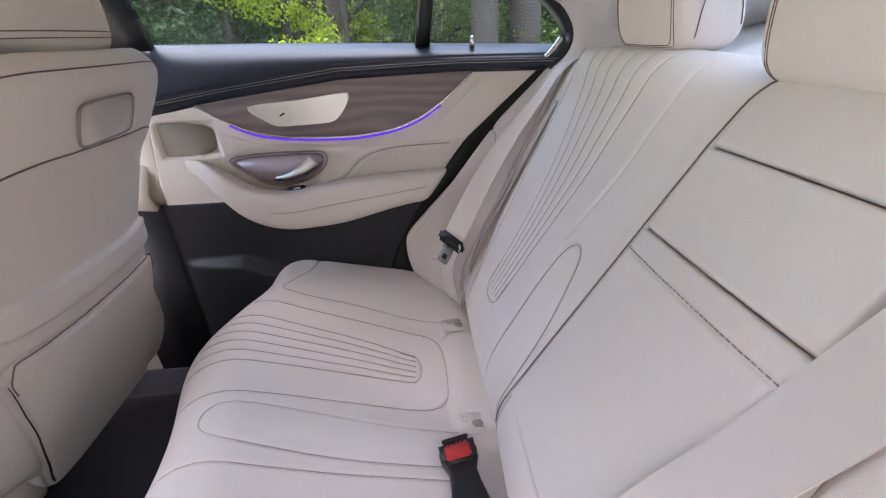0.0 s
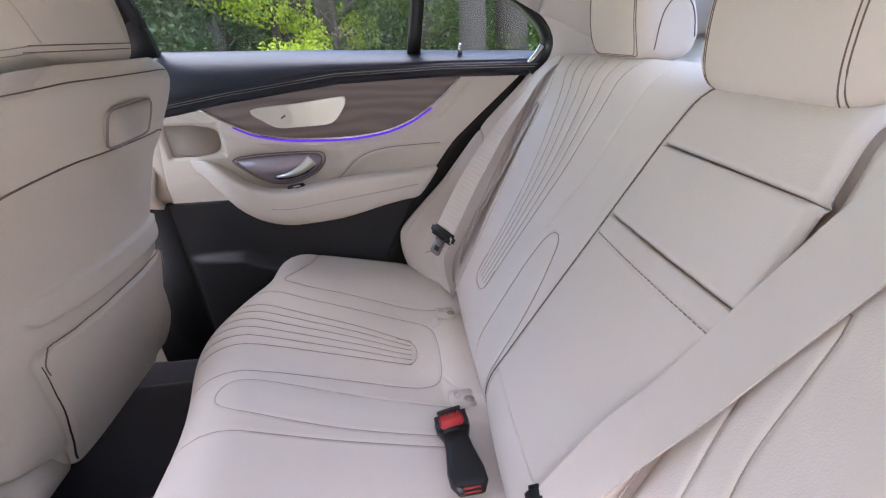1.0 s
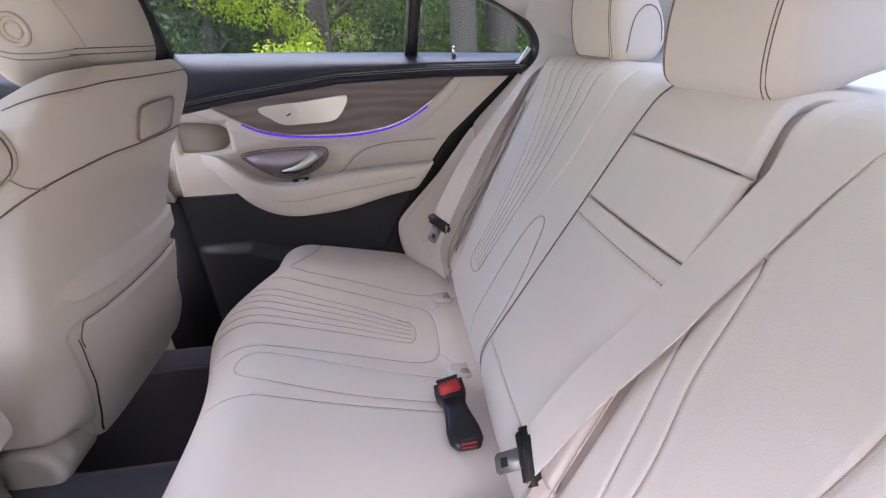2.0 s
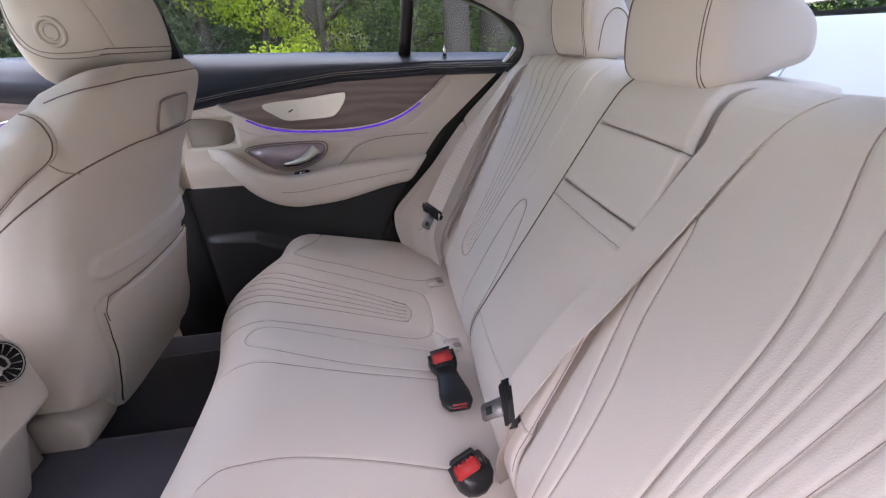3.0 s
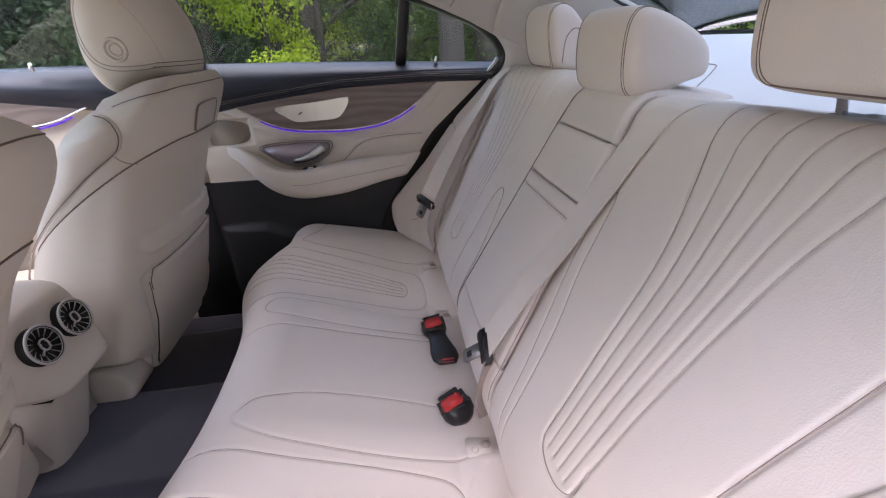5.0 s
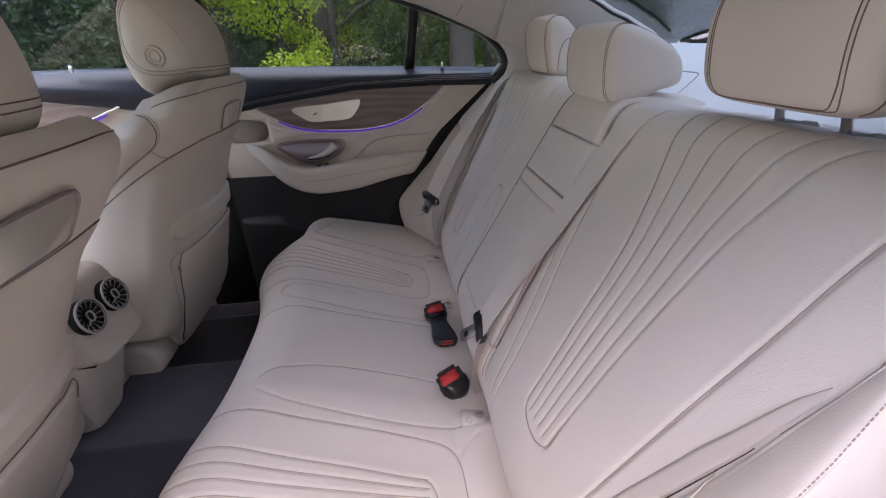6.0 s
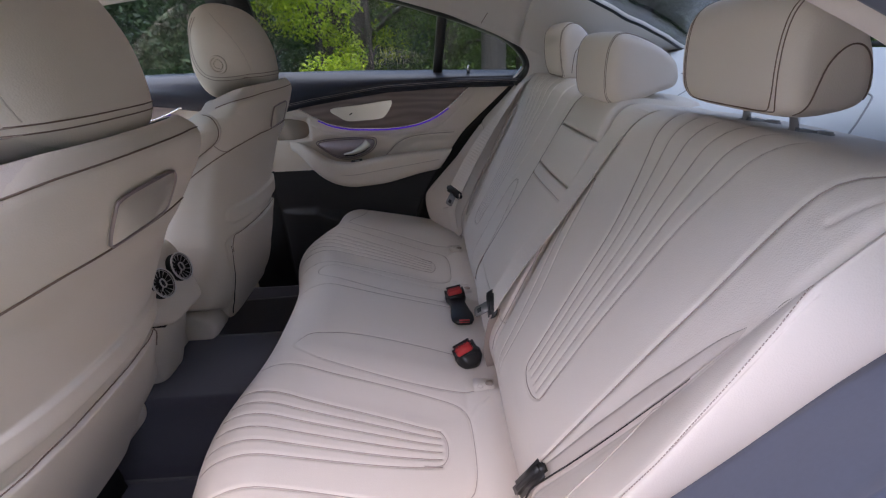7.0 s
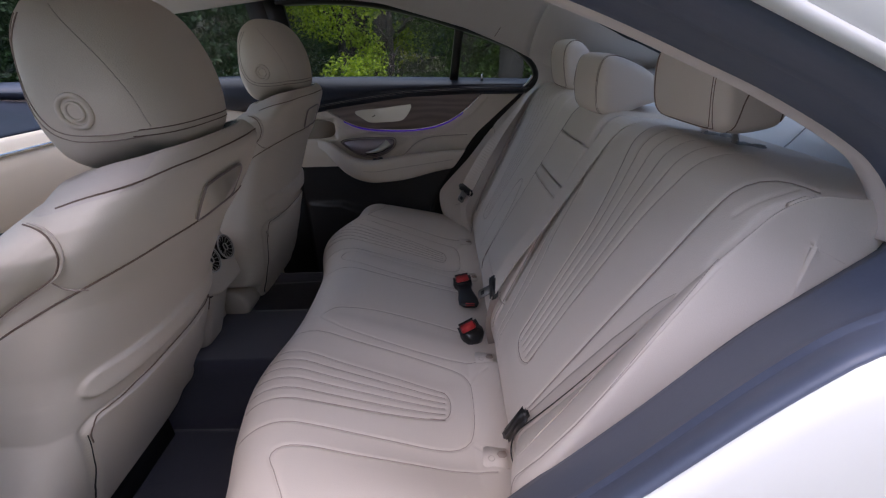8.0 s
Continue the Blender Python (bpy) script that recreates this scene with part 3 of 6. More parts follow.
part("lower_centre_back", centre_panel(0.03, 0.1855, 0.000), CREAM, bench)
armrest = part("folded_armrest", centre_panel(0.187, 0.4790, 0.004, (0.452,)), CREAM, bench, "folded-up cream leather centre armrest")
part("armrest_stitching", dashes([back_point(q, 0.452, 0.0042 + 0.006 * (1 - (q / 0.117) ** 2)) for q in np.linspace(-0.112, 0.112, 40)], 0.0006, 0.0040, 0.0022), SEAMCOL, armrest)
part("armrest_cover", centre_panel(0.4799, 0.5749, 0.004), CREAM, bench)
part("upper_centre_back", centre_panel(0.5759, 0.80, 0.003), CREAM, bench)
for sg in (1, -1):
    part("panel_seam", tube([back_point(sg * (float(np.interp(q, IN_S, IN_Y)) - 0.0006), q, 0.0008) for q in np.linspace(0.12, 0.68 if sg > 0 else 0.49, 60)], 0.0010 if sg > 0 else 0.0007, 6), THREAD if sg > 0 else SEAMCOL, bench)
    if sg > 0:
        part("piping", tube([back_point(float(outer_line(q, sg)), q, 0.004) for q in np.linspace(0.1, 0.66, 60)], 0.0022), PIPING, bench)
    for ax_, ay_ in (((-0.024, 0.200), (-0.024, 0.468)) if sg > 0 else ((-0.015, -0.184), (-0.020, -0.452))):
        c = on_cushion(ax_, ay_, 0.0015)
        tilt = pose(0, 0, 0, 0, 5, 6 * sg)
        flap = part("child_seat_anchor_cover", block((0.046, 0.042, 0.007), c, 0.003, 3, tilt), CREAM, bench, "small cream anchor cover")
        # no hole is cut: a darker plate imitates the cutout's shade
        part("anchor_slot", prism([(0.002, -0.004), (0.006, -0.012), (0.018, -0.014), (0.021, -0.004), (0.016, 0.002), (0.006, 0.002)], 0.003, lambda u, q, d: tuple(c + tilt @ Vector((u, q * sg, d + 0.0016))), 0.0008), SEAMCOL, flap, "taupe plate standing in for the shaded cutout")
        ring = [c + tilt @ Vector((-0.008 + 0.0055 * math.cos(g), 0.006 * sg + 0.0055 * math.sin(g), 0.0036)) for g in np.linspace(0, 2 * math.pi, 20, endpoint=False)]
        part("anchor_mark", tube(ring, 0.0008, 6, True), PIPING, flap)


# ---- the setting: floor, pillars, headliner, shelf, ground ----
def plain_box(name, size, at, mat, bevel=0.01, label="", category="", parent=None):
    ob = part(name, block(size, at, bevel), mat, parent)
    if not parent:
        tagged(ob, label, category, kind="structure")
    return ob


gx, gy = np.meshgrid(np.concatenate([-np.geomspace(3000, 10, 12), np.linspace(-8, 8, 33), np.geomspace(10, 3000, 12)]),
                     np.concatenate([-np.geomspace(3000, 10, 12), np.linspace(-8, 8, 33), np.geomspace(10, 3000, 12)]), indexing="ij")
gz = 0.05 * np.sin(gx * 0.9) * np.cos(gy * 0.7) * (np.hypot(gx, gy) < 60) * np.clip((np.hypot(gx, gy) - 3) / 3, 0, 1)
tagged(part("ground", sheet(np.stack([gx, gy, gz], -1)), GRASS), "dry grey-green grass round the parked car", "ground", kind="structure")

# carpet: two footwells and the tunnel between them
fy = np.linspace(-0.66, 0.66, 120)
fz = 0.27 + 0.17 * step(np.abs(fy), 0.17, 0.115)
fx = np.linspace(-1.75, 0.55, 60)
FX, FY = np.meshgrid(fx, fy, indexing="ij")
tagged(part("floor", sheet(np.stack([FX, FY, np.broadcast_to(fz, FX.shape)], -1), 0.03), CARPET), "charcoal carpet over footwells and centre tunnel", "carpet", kind="structure")
for sg in (1, -1):
    m = np.meshgrid(np.linspace(-0.88, -0.42, 30), np.linspace(0.19, 0.56, 30), indexing="ij")
    mz = 0.279 + 0.004 * np.sin(m[0] * 9) * np.cos(m[1] * 11)
    tagged(part("floor_mat", sheet(np.stack([m[0], sg * m[1], mz], -1), 0.006), CARPET), "dark carpet floor mat in the rear footwell", "floor mat", group="rear floor mats")

# window arch of the body side: x and z of its edge, from the front over the top down to the sill
ARCH = smooth_line([(-0.60, 1.300), (-0.45, 1.303), (-0.30, 1.288), (-0.15, 1.255), (-0.03, 1.217), (0.03, 1.196), (0.076, 1.178), (0.124, 1.158), (0.176, 1.136), (0.231, 1.109), (0.262, 1.092), (0.289, 1.075), (0.313, 1.054), (0.336, 1.026), (0.350, 1.000), (0.348, 0.976),
                    (0.322, 0.951), (0.232, 0.868), (0.128, 0.746), (0.003, 0.605), (-0.070, 0.515), (-0.12, 0.43), (-0.17, 0.355), (-0.26, 0.33), (-0.40, 0.325), (-0.60, 0.325)], 160)
# the far window's edge, rounded behind the small pane and running down into the door seal
FAR_ARCH = smooth_line([(-0.62, 1.303), (-0.45, 1.303), (-0.30, 1.290), (-0.15, 1.258), (-0.05, 1.228), (0.044, 1.199), (0.141, 1.163), (0.176, 1.148), (0.208, 1.127), (0.236, 1.101), (0.251, 1.077), (0.2545, 1.058), (0.250, 1.040), (0.240, 1.026), (0.215, 1.005)], 120)
APEX = int(np.argmax(ARCH[:, 0]))
ROOF_X = [-1.75, -1.4, -1.0, -0.6, -0.3, 0.0, 0.15, 0.25, 0.33, 0.45, 0.75]
EDGE_Z = [1.02, 1.16, 1.27, 1.312, 1.298, 1.214, 1.154, 1.104, 1.044, 1.02, 1.07]
MID_Z = [1.05, 1.21, 1.335, 1.375, 1.372, 1.345, 1.317, 1.29, 1.262, 1.215, 1.112]
EDGE_Y = [0.60, 0.60, 0.60, 0.595, 0.595, 0.600, 0.604, 0.608, 0.612, 0.61, 0.58]


def roof_grid(xs, v0, v1, n, lift=0.0, wide=0.0):
    xs = np.asarray(xs)[:, None]
    v = np.linspace(v0, v1, n)[None, :]
    ez, mz, ey = np.interp(xs, ROOF_X, EDGE_Z), np.interp(xs, ROOF_X, MID_Z), np.interp(xs, ROOF_X, EDGE_Y) + wide
    a = np.abs(v)
    z = ez + (mz - ez) * (1 - a ** 2.6) ** 0.75 + lift
    return np.stack([xs + 0 * v, ey * v, z], -1)


ceiling = part("ceiling", sheet(roof_grid(np.linspace(-1.1, 0.22, 60), -1, 1, 80), 0.012, (0, 0, -1)), FABRIC)
tagged(ceiling, "pale fabric headliner curving down to the windows", "headliner", kind="structure")
PILLAR_X, PILLAR_V = [0.22, 0.30, 0.40, 0.50, 0.60, 0.70, 0.78], [0.50, 0.55, 0.58, 0.63, 0.72, 0.86, 0.93]
for sg in (1, -1):
    xs = np.linspace(0.22, 0.78, 50)
    P = np.stack([roof_grid([x_], sg * np.interp(x_, PILLAR_X, PILLAR_V), sg, 40)[0] for x_ in xs])
    p = part("rear_pillar_trim", sheet(P, 0.012, (0, 0, -1)), FABRIC)
    tagged(p, "pale fabric-covered rear pillar trim", "pillar trim", kind="structure")
    seam = roof_grid(np.linspace(0.10, 0.17, 24), 0.985 * sg, 0.45 * sg, 24)
    part("trim_seam", tube(smooth_line([seam[i, i] + np.array([0.02 * math.sin(math.pi * i / 23), 0, -0.0008]) for i in range(0, 24, 3)], 40), 0.0011, 6), THREAD, p)
    part("window_edge", tube(smooth_line(P[::4, 0] + np.array([0, 0, -0.001]), 50), 0.0035, 8), GLOSS, p)

# rear window
wx = np.linspace(0.18, 0.79, 30)
part_rear = thing("rear_window", "sloping tinted blue-grey rear window", "window", kind="structure", at=(0.5, 0, 1.2))
part("pane", sheet(roof_grid(wx, -0.98, 0.98, 50, 0.022)), REARGLASS, part_rear)
part("border", sheet(roof_grid(np.linspace(0.20, 0.245, 6), -0.6, 0.6, 40, 0.012), 0.003, (0, 0, -1)), GLOSS, part_rear)
part("border", block((0.012, 1.05, 0.008), (0.752, 0, 1.106), 0.002, 2), GLOSS, part_rear)

# parcel shelf behind the seat backs
px, py = np.meshgrid(np.linspace(0.36, 0.755, 60), np.linspace(-0.60, 0.60, 120), indexing="ij")
pz = 1.016 + 0.084 * step(px, 0.36, 0.75)
py = py * (0.84 + 0.16 * step(px, 0.32, 0.46))
shelf = part("parcel_shelf", sheet(np.stack([px, py, pz], -1), 0.02), SHELF)
for dy in (0.0, 0.38):
    lid = [(0.36, -0.40), (0.44, -0.337), (0.51, -0.279), (0.525, -0.265), (0.531, -0.252), (0.532, -0.225), (0.530, -0.17)]
    part("cover_seam", tube([(a, b + dy, 1.0165 + 0.084 * float(step(np.array(a), 0.36, 0.75))) for a, b in smooth_line(lid, 40)], 0.0012, 6), STITCHGREY, shelf)
tagged(shelf, "white cloth parcel shelf behind the rear headrests", "parcel shelf", kind="structure")


# ---- body of the car, white outside ----
def sweep(section, lo=0, hi=None, side=-1):
    """A strip round the door opening: section gives (outward, y) steps across it."""
    c = ARCH[lo:hi]
    t = np.gradient(c, axis=0)
    t /= np.linalg.norm(t, axis=1, keepdims=True)
    o = np.stack([-t[:, 1], t[:, 0]], 1)
    P = np.stack([np.stack([c[:, 0] + o[:, 0] * n, np.full(len(c), side * y), c[:, 1] + o[:, 1] * n], 1) for n, y in section], 1)
    return P


car = thing("car_body", "white car body with an open rear doorway", "car body", at=(0, 0, 0.1))
dark_sec = [(0.004, 0.600), (-0.003, 0.612), (0.003, 0.622), (0.006, 0.640), (0.011, 0.653), (0.012, 0.657), (0.010, 0.659), (0.013, 0.661), (0.016, 0.666), (0.020, 0.678), (0.026, 0.689), (0.034, 0.694)]
low_sec = [(0.004, 0.600), (-0.004, 0.612), (-0.016, 0.632), (-0.034, 0.660), (-0.052, 0.688), (-0.0605, 0.6995), (-0.0655, 0.7025), (-0.0635, 0.7065), (-0.068, 0.713), (-0.078, 0.727), (-0.085, 0.738), (-0.086, 0.745)]
out_sec = [(-0.088, 0.742), (-0.087, 0.750), (-0.072, 0.759), (-0.03, 0.770), (0.05, 0.786), (0.16, 0.80), (0.30, 0.80)]
light_sec = [(0.050, 0.545), (0.016, 0.565), (-0.006, 0.580), (-0.011, 0.594), (-0.008, 0.604), (-0.001, 0.609), (0.004, 0.612)]
JAMB = sweep(dark_sec)
edge0 = np.stack([ARCH[:, 0], np.zeros(len(ARCH)), ARCH[:, 1]], 1)[:, None]
thin = (1 - 0.5 * step(np.arange(len(ARCH), dtype=float), APEX + 2, APEX - 14))[:, None, None]
JAMB = np.where(np.array([1, 0, 1]) > 0, edge0 + (JAMB - edge0) * thin, JAMB)
lowered = step(np.arange(len(ARCH), dtype=float), APEX + 1, APEX + 9)[:, None, None]
JAMB = JAMB * (1 - lowered) + sweep(low_sec) * lowered
part("door_jamb", sheet(JAMB, 0.006, (0, -1, 0)), RUBBER, car, "blue-black rubber door seal and jamb")
# thin near-black bar draws the shade in the jamb's crease
part("jamb_crease", tube(JAMB[APEX + 5:, 6] + np.array([-0.0008, -0.0008, 0.0004]), 0.0013, 6), GAP, car)
high_sec = [(0.026, 0.688), (0.030, 0.698), (0.040, 0.708), (0.075, 0.722), (0.13, 0.748), (0.22, 0.775), (0.34, 0.79)]
part("outer_skin", sheet((sweep(high_sec) * (1 - lowered) + sweep(out_sec) * lowered)[APEX:], 0.004, (0, -1, 0)), PAINT, car)
roof_sec = [(0.012, 0.688), (0.015, 0.697), (0.024, 0.705), (0.044, 0.708), (0.066, 0.698), (0.080, 0.680), (0.092, 0.650), (0.104, 0.600)]
part("roof_side", sheet(sweep(roof_sec, 0, APEX + 1), 0.004, (0, -1, 0.5)), PAINT, car)
part("roof_moulding", tube(sweep([(0.017, 0.702)], 0, APEX + 1)[:, 0], 0.0055, 10), MOULDING, car, "silver-grey roof moulding")
TRIM = sweep(light_sec, 0, APEX + 1)
part("jamb_trim", sheet(TRIM, 0.004, (0, -1, -0.5)), TRIM_CLOTH, car, "pale trim strip over the doorway")
part("roof_skin", sheet(roof_grid(np.linspace(-1.1, 0.22, 40), -1, 1, 60, 0.055, 0.05), 0.004), PAINT, car)
part("boot_lid", sheet(np.stack(np.meshgrid(np.linspace(0.76, 1.45, 12), np.linspace(-0.7, 0.7, 24), indexing="ij") + [np.broadcast_to((1.07 - 0.08 * np.linspace(0, 1, 12) ** 2)[:, None], (12, 24))], -1), 0.01), PAINT, car)
part("bonnet", sheet(np.stack(np.meshgrid(np.linspace(-3.1, -1.72, 16), np.linspace(-0.8, 0.8, 24), indexing="ij") + [np.broadcast_to((1.0 - 0.22 * np.linspace(1, 0, 16) ** 2)[:, None], (16, 24))], -1), 0.01), PAINT, car)
part("side_skin", sheet(np.stack([np.broadcast_to(np.linspace(-3.0, 1.4, 40)[:, None], (40, 10)), np.broadcast_to(np.array([0.76, 0.79, 0.80, 0.79, 0.78, 0.775, 0.77, 0.755, 0.735, 0.71])[None], (40, 10)), np.broadcast_to(np.linspace(0.25, 1.04, 10)[None], (40, 10))], -1), 0.006, (0, 1, 0)), PAINT, car)
for x0_, x1_ in ((-3.0, -0.66), (0.52, 1.42)):
    gx_, gz_ = np.linspace(x0_, x1_, 24)[:, None], np.linspace(0.25, 1.03, 12)[None, :]
    part("near_side_skin", sheet(np.stack([gx_ + 0 * gz_, -0.70 - 0.09 * np.sin(np.pi * np.clip((gz_ - 0.05) / 1.25, 0, 1)) + 0 * gx_, gz_ + 0 * gx_], -1), 0.006, (0, -1, 0)), PAINT, car)
wsx = np.linspace(-1.74, -1.08, 20)
part("windscreen", sheet(roof_grid(wsx, -0.98, 0.98, 30, 0.01), 0.004), PANE, car).visible_shadow = False

# ---- rear door on the far side ----
XR_Z, XR_X = [0.22, 0.45, 0.60, 0.733, 0.856, 0.997, 1.06], [-0.30, -0.19, -0.118, -0.044, 0.042, 0.199, 0.262]
DARK_X, DARK_LOW = [-0.70, -0.60, -0.448, -0.212, 0.023, 0.198, 0.30], [0.922, 0.940, 0.964, 0.994, 1.001, 0.999, 0.997]
SILL_X, SILL_Z = [-0.65, -0.32, -0.03, 0.265], [1.072, 1.066, 1.057, 1.046]


def door_y(x):
    """How far out the door's inner face stands: it draws in a little towards the back."""
    return 0.668 - 0.018 * np.clip((np.asarray(x) + 0.1) / 0.35, 0, 1.2)


def door_map(x, z, d):
    return (x, float(door_y(x)) - d, z)


door = thing("rear_door", "closed rear car door with cream leather, wood veneer and black upper trim", "car door", at=(-0.3, 0.70, 0.33))

# black upper trim: a soft roll from the glass down to the veneer
x = np.linspace(-0.645, 0.246, 140)[:, None]
v = np.linspace(0, 1, 60)[None, :]
lo, hi = np.interp(x, DARK_X, DARK_LOW), np.interp(x, SILL_X, SILL_Z)
Z = lo + (hi - lo) * v
D = 0.006 + 0.030 * np.sin(np.pi * np.clip(v * 0.93 + 0.05, 0, 1)) ** 0.8 - 0.035 * v ** 3
D = D + 0 * x
D += groove(x + 0 * v, Z, [np.stack([x[:, 0], lo[:, 0] + 0.012], 1)], 0.003, 0.003)
D += groove(x + 0 * v, Z, [np.stack([x[:, 0], lo[:, 0] + 0.030], 1)], 0.002, 0.0025)
part("upper_trim", sheet(np.stack([x + 0 * v, door_y(x) - D, Z], -1), 0.012, (0, -1, 0)), NAVY, door, "blue-black leather upper door trim")
for dz in (0.019, 0.024):
    xs = np.linspace(-0.64, 0.24, 90)
    vv = dz / (np.interp(xs, SILL_X, SILL_Z) - np.interp(xs, DARK_X, DARK_LOW))
    dd = 0.0075 + 0.030 * np.sin(np.pi * np.clip(vv * 0.93 + 0.05, 0, 1)) ** 0.8
    part("stitching", tube(np.stack([xs, door_y(xs) - dd, np.interp(xs, DARK_X, DARK_LOW) + dz], 1), 0.0007, 5), THREAD_PALE, door)

# cream middle panel
WOOD_LOW = smooth_line([(-0.512, 0.957), (-0.46, 0.925), (-0.406, 0.899), (-0.345, 0.886), (-0.289, 0.882), (-0.225, 0.880), (-0.167, 0.883), (-0.105, 0.893), (-0.053, 0.912), (-0.01, 0.938), (0.025, 0.965), (0.062, 1.0)], 80)
CREASE_D = smooth_line([(0.08, 0.858), (0.046, 0.857), (-0.056, 0.855), (-0.115, 0.851), (-0.158, 0.842), (-0.190, 0.825), (-0.214, 0.803), (-0.235, 0.785), (-0.262, 0.775)], 50)
w = np.linspace(0, 1, 220)[None, :]
zz = np.linspace(0.70, 1.005, 110)[:, None]
xf = np.interp(zz, [0.70, 0.735, 0.918, 1.0], [-0.652, -0.640, -0.615, -0.610])
X = xf + (np.interp(zz, XR_Z, XR_X) - xf) * w
Z = zz + 0 * w
D = 0.003 + 0.010 * step(Z, 0.74, 0.80) * step(-X, -0.2, 0.1)
SWEEP_D = smooth_line([(-0.56, 0.948), (-0.535, 0.937), (-0.466, 0.893), (-0.41, 0.873), (-0.353, 0.863), (-0.26, 0.858), (-0.17, 0.858), (-0.10, 0.865), (-0.042, 0.880), (0.02, 0.924), (0.083, 0.985)], 60)
D -= 0.012 * (1 - step(np.hypot((X + 0.36) / 0.15, (Z - 0.815) / 0.055), 0.6, 1.15))
D += groove(X, Z, [SWEEP_D], 0.003, 0.003) + groove(X, Z, [CREASE_D], 0.004, 0.003)
D += 0.006 * (1 - step(far(X, Z, CREASE_D), 0.0, 0.03)) * (Z < 0.86)
spk = np.maximum(np.abs(X + 0.545) / 0.062, np.abs(Z - 0.888) / 0.038)
D -= 0.010 * (1 - step(spk, 0.85, 1.08))
P = np.stack([X, door_y(X) - D, Z], -1)
part("middle_panel", sheet(P, 0.012, (0, -1, 0)), CREAM_TRIM, door, "cream leather door panel")
spk_out = closed_line([(-0.600, 0.925), (-0.545, 0.922), (-0.500, 0.912), (-0.488, 0.890), (-0.500, 0.862), (-0.545, 0.853), (-0.602, 0.852)], 36)
part("speaker_grille", prism([(a, b) for a, b in spk_out], 0.004, lambda u, q, d: door_map(u, q, d + 0.002), 0.002), SPEAKER, door, "beige perforated speaker grille")

CREASE_S = CREASE_D[CREASE_D[:, 0] < 0.02]
part("panel_seam", tube(np.stack([CREASE_S[:, 0], door_y(CREASE_S[:, 0]) - 0.0135 * step(-CREASE_S[:, 0], -0.2, 0.1) - 0.0035, CREASE_S[:, 1]], 1), 0.0012, 5), SEAMCOL, door)
# veneer between the black trim and the light strip
xs = np.linspace(-0.508, 0.058, 120)
low = np.interp(xs, WOOD_LOW[:, 0], WOOD_LOW[:, 1])
top = np.interp(xs, DARK_X, DARK_LOW) + 0.004
v = np.linspace(0, 1, 24)[None, :]
Z = np.minimum(low, top - 0.001)[:, None] * (1 - v) + top[:, None] * v
D = 0.014 + 0.006 * np.sin(np.pi * v) + 0 * Z
part("wood_trim", sheet(np.stack([xs[:, None] + 0 * v, door_y(xs)[:, None] - D, Z], -1), 0.006, (0, -1, 0)), WOOD, door, "grey-brown wood veneer")
strip = np.stack([WOOD_LOW[:, 0], door_y(WOOD_LOW[:, 0]) - 0.017, WOOD_LOW[:, 1]], 1)
part("chrome_strip", tube(strip, 0.0028, 8), CHROME, door)
mid = (WOOD_LOW[:, 0] > -0.452) & (WOOD_LOW[:, 0] < 0.0)
part("ambient_light", tube(strip[mid] + np.array([0, 0.0005, -0.0050]), 0.0023, 8), LED, door, "glowing violet light strip")

# speaker plate of aluminium
plate = closed_line([(-0.402, 0.951), (-0.30, 0.961), (-0.205, 0.971), (-0.195, 0.966), (-0.200, 0.950), (-0.219, 0.925), (-0.240, 0.914), (-0.30, 0.911), (-0.350, 0.911), (-0.376, 0.925)], 60)
hp = part("tweeter_plate", prism([(a, b) for a, b in plate], 0.012, lambda u, q, d: door_map(u, q, d + 0.016), 0.0022, 3), ALU, door, "brushed aluminium speaker plate", False)
for r in (0.010, 0.016, 0.021):
    part("plate_ring", tube([door_map(-0.335 + r * math.cos(g), 0.934 + r * 0.85 * math.sin(g), 0.0283) for g in np.linspace(0, 2 * math.pi, 28, endpoint=False)], 0.0007, 5, True), ALU, hp)
part("plate_mark", block((0.012, 0.001, 0.003), door_map(-0.335, 0.934, 0.0284), 0.0, 1, pose(0, 0, 0, 0, -30, 0)), BLACK, hp)

# pull handle in its bowl
cup = closed_line([(-0.470, 0.838), (-0.435, 0.848), (-0.36, 0.851), (-0.285, 0.850), (-0.264, 0.842), (-0.268, 0.820), (-0.29, 0.800), (-0.33, 0.783), (-0.375, 0.778), (-0.41, 0.788), (-0.445, 0.812)], 60)
cup_c = cup.mean(0)
inner = cup_c + (cup - cup_c) * np.array([0.93, 0.84])
cupob = part("pull_bowl", prism([(a, b) for a, b in inner], 0.006, lambda u, q, d: door_map(u, q, d + 0.008), 0.0), BOWL, door, "purple-grey metallic pull-handle bowl")
part("bowl_rim", tube([door_map(a, b, 0.015) for a, b in cup_c + (cup - cup_c) * np.array([0.945, 0.88])], 0.0017, 8, True), BRONZE, door)
part("bowl_surround", tube([door_map(a, b, 0.010) for a, b in cup_c + (cup - cup_c) * 1.02], 0.0016, 8, True), BRONZE, door)
lever = smooth_line([(-0.378, 0.797), (-0.350, 0.802), (-0.325, 0.811), (-0.304, 0.823), (-0.290, 0.834)], 24)
wide_ = np.interp(np.linspace(0, 1, 24), [0, 0.3, 0.7, 1.0], [0.003, 0.006, 0.011, 0.014])
part("pull_lever", tube([door_map(a, b, 0.018 + 0.010 * math.sin(math.pi * k / 23)) for k, (a, b) in enumerate(lever)], wide_, 14), ALU, cupob, "satin silver pull lever")
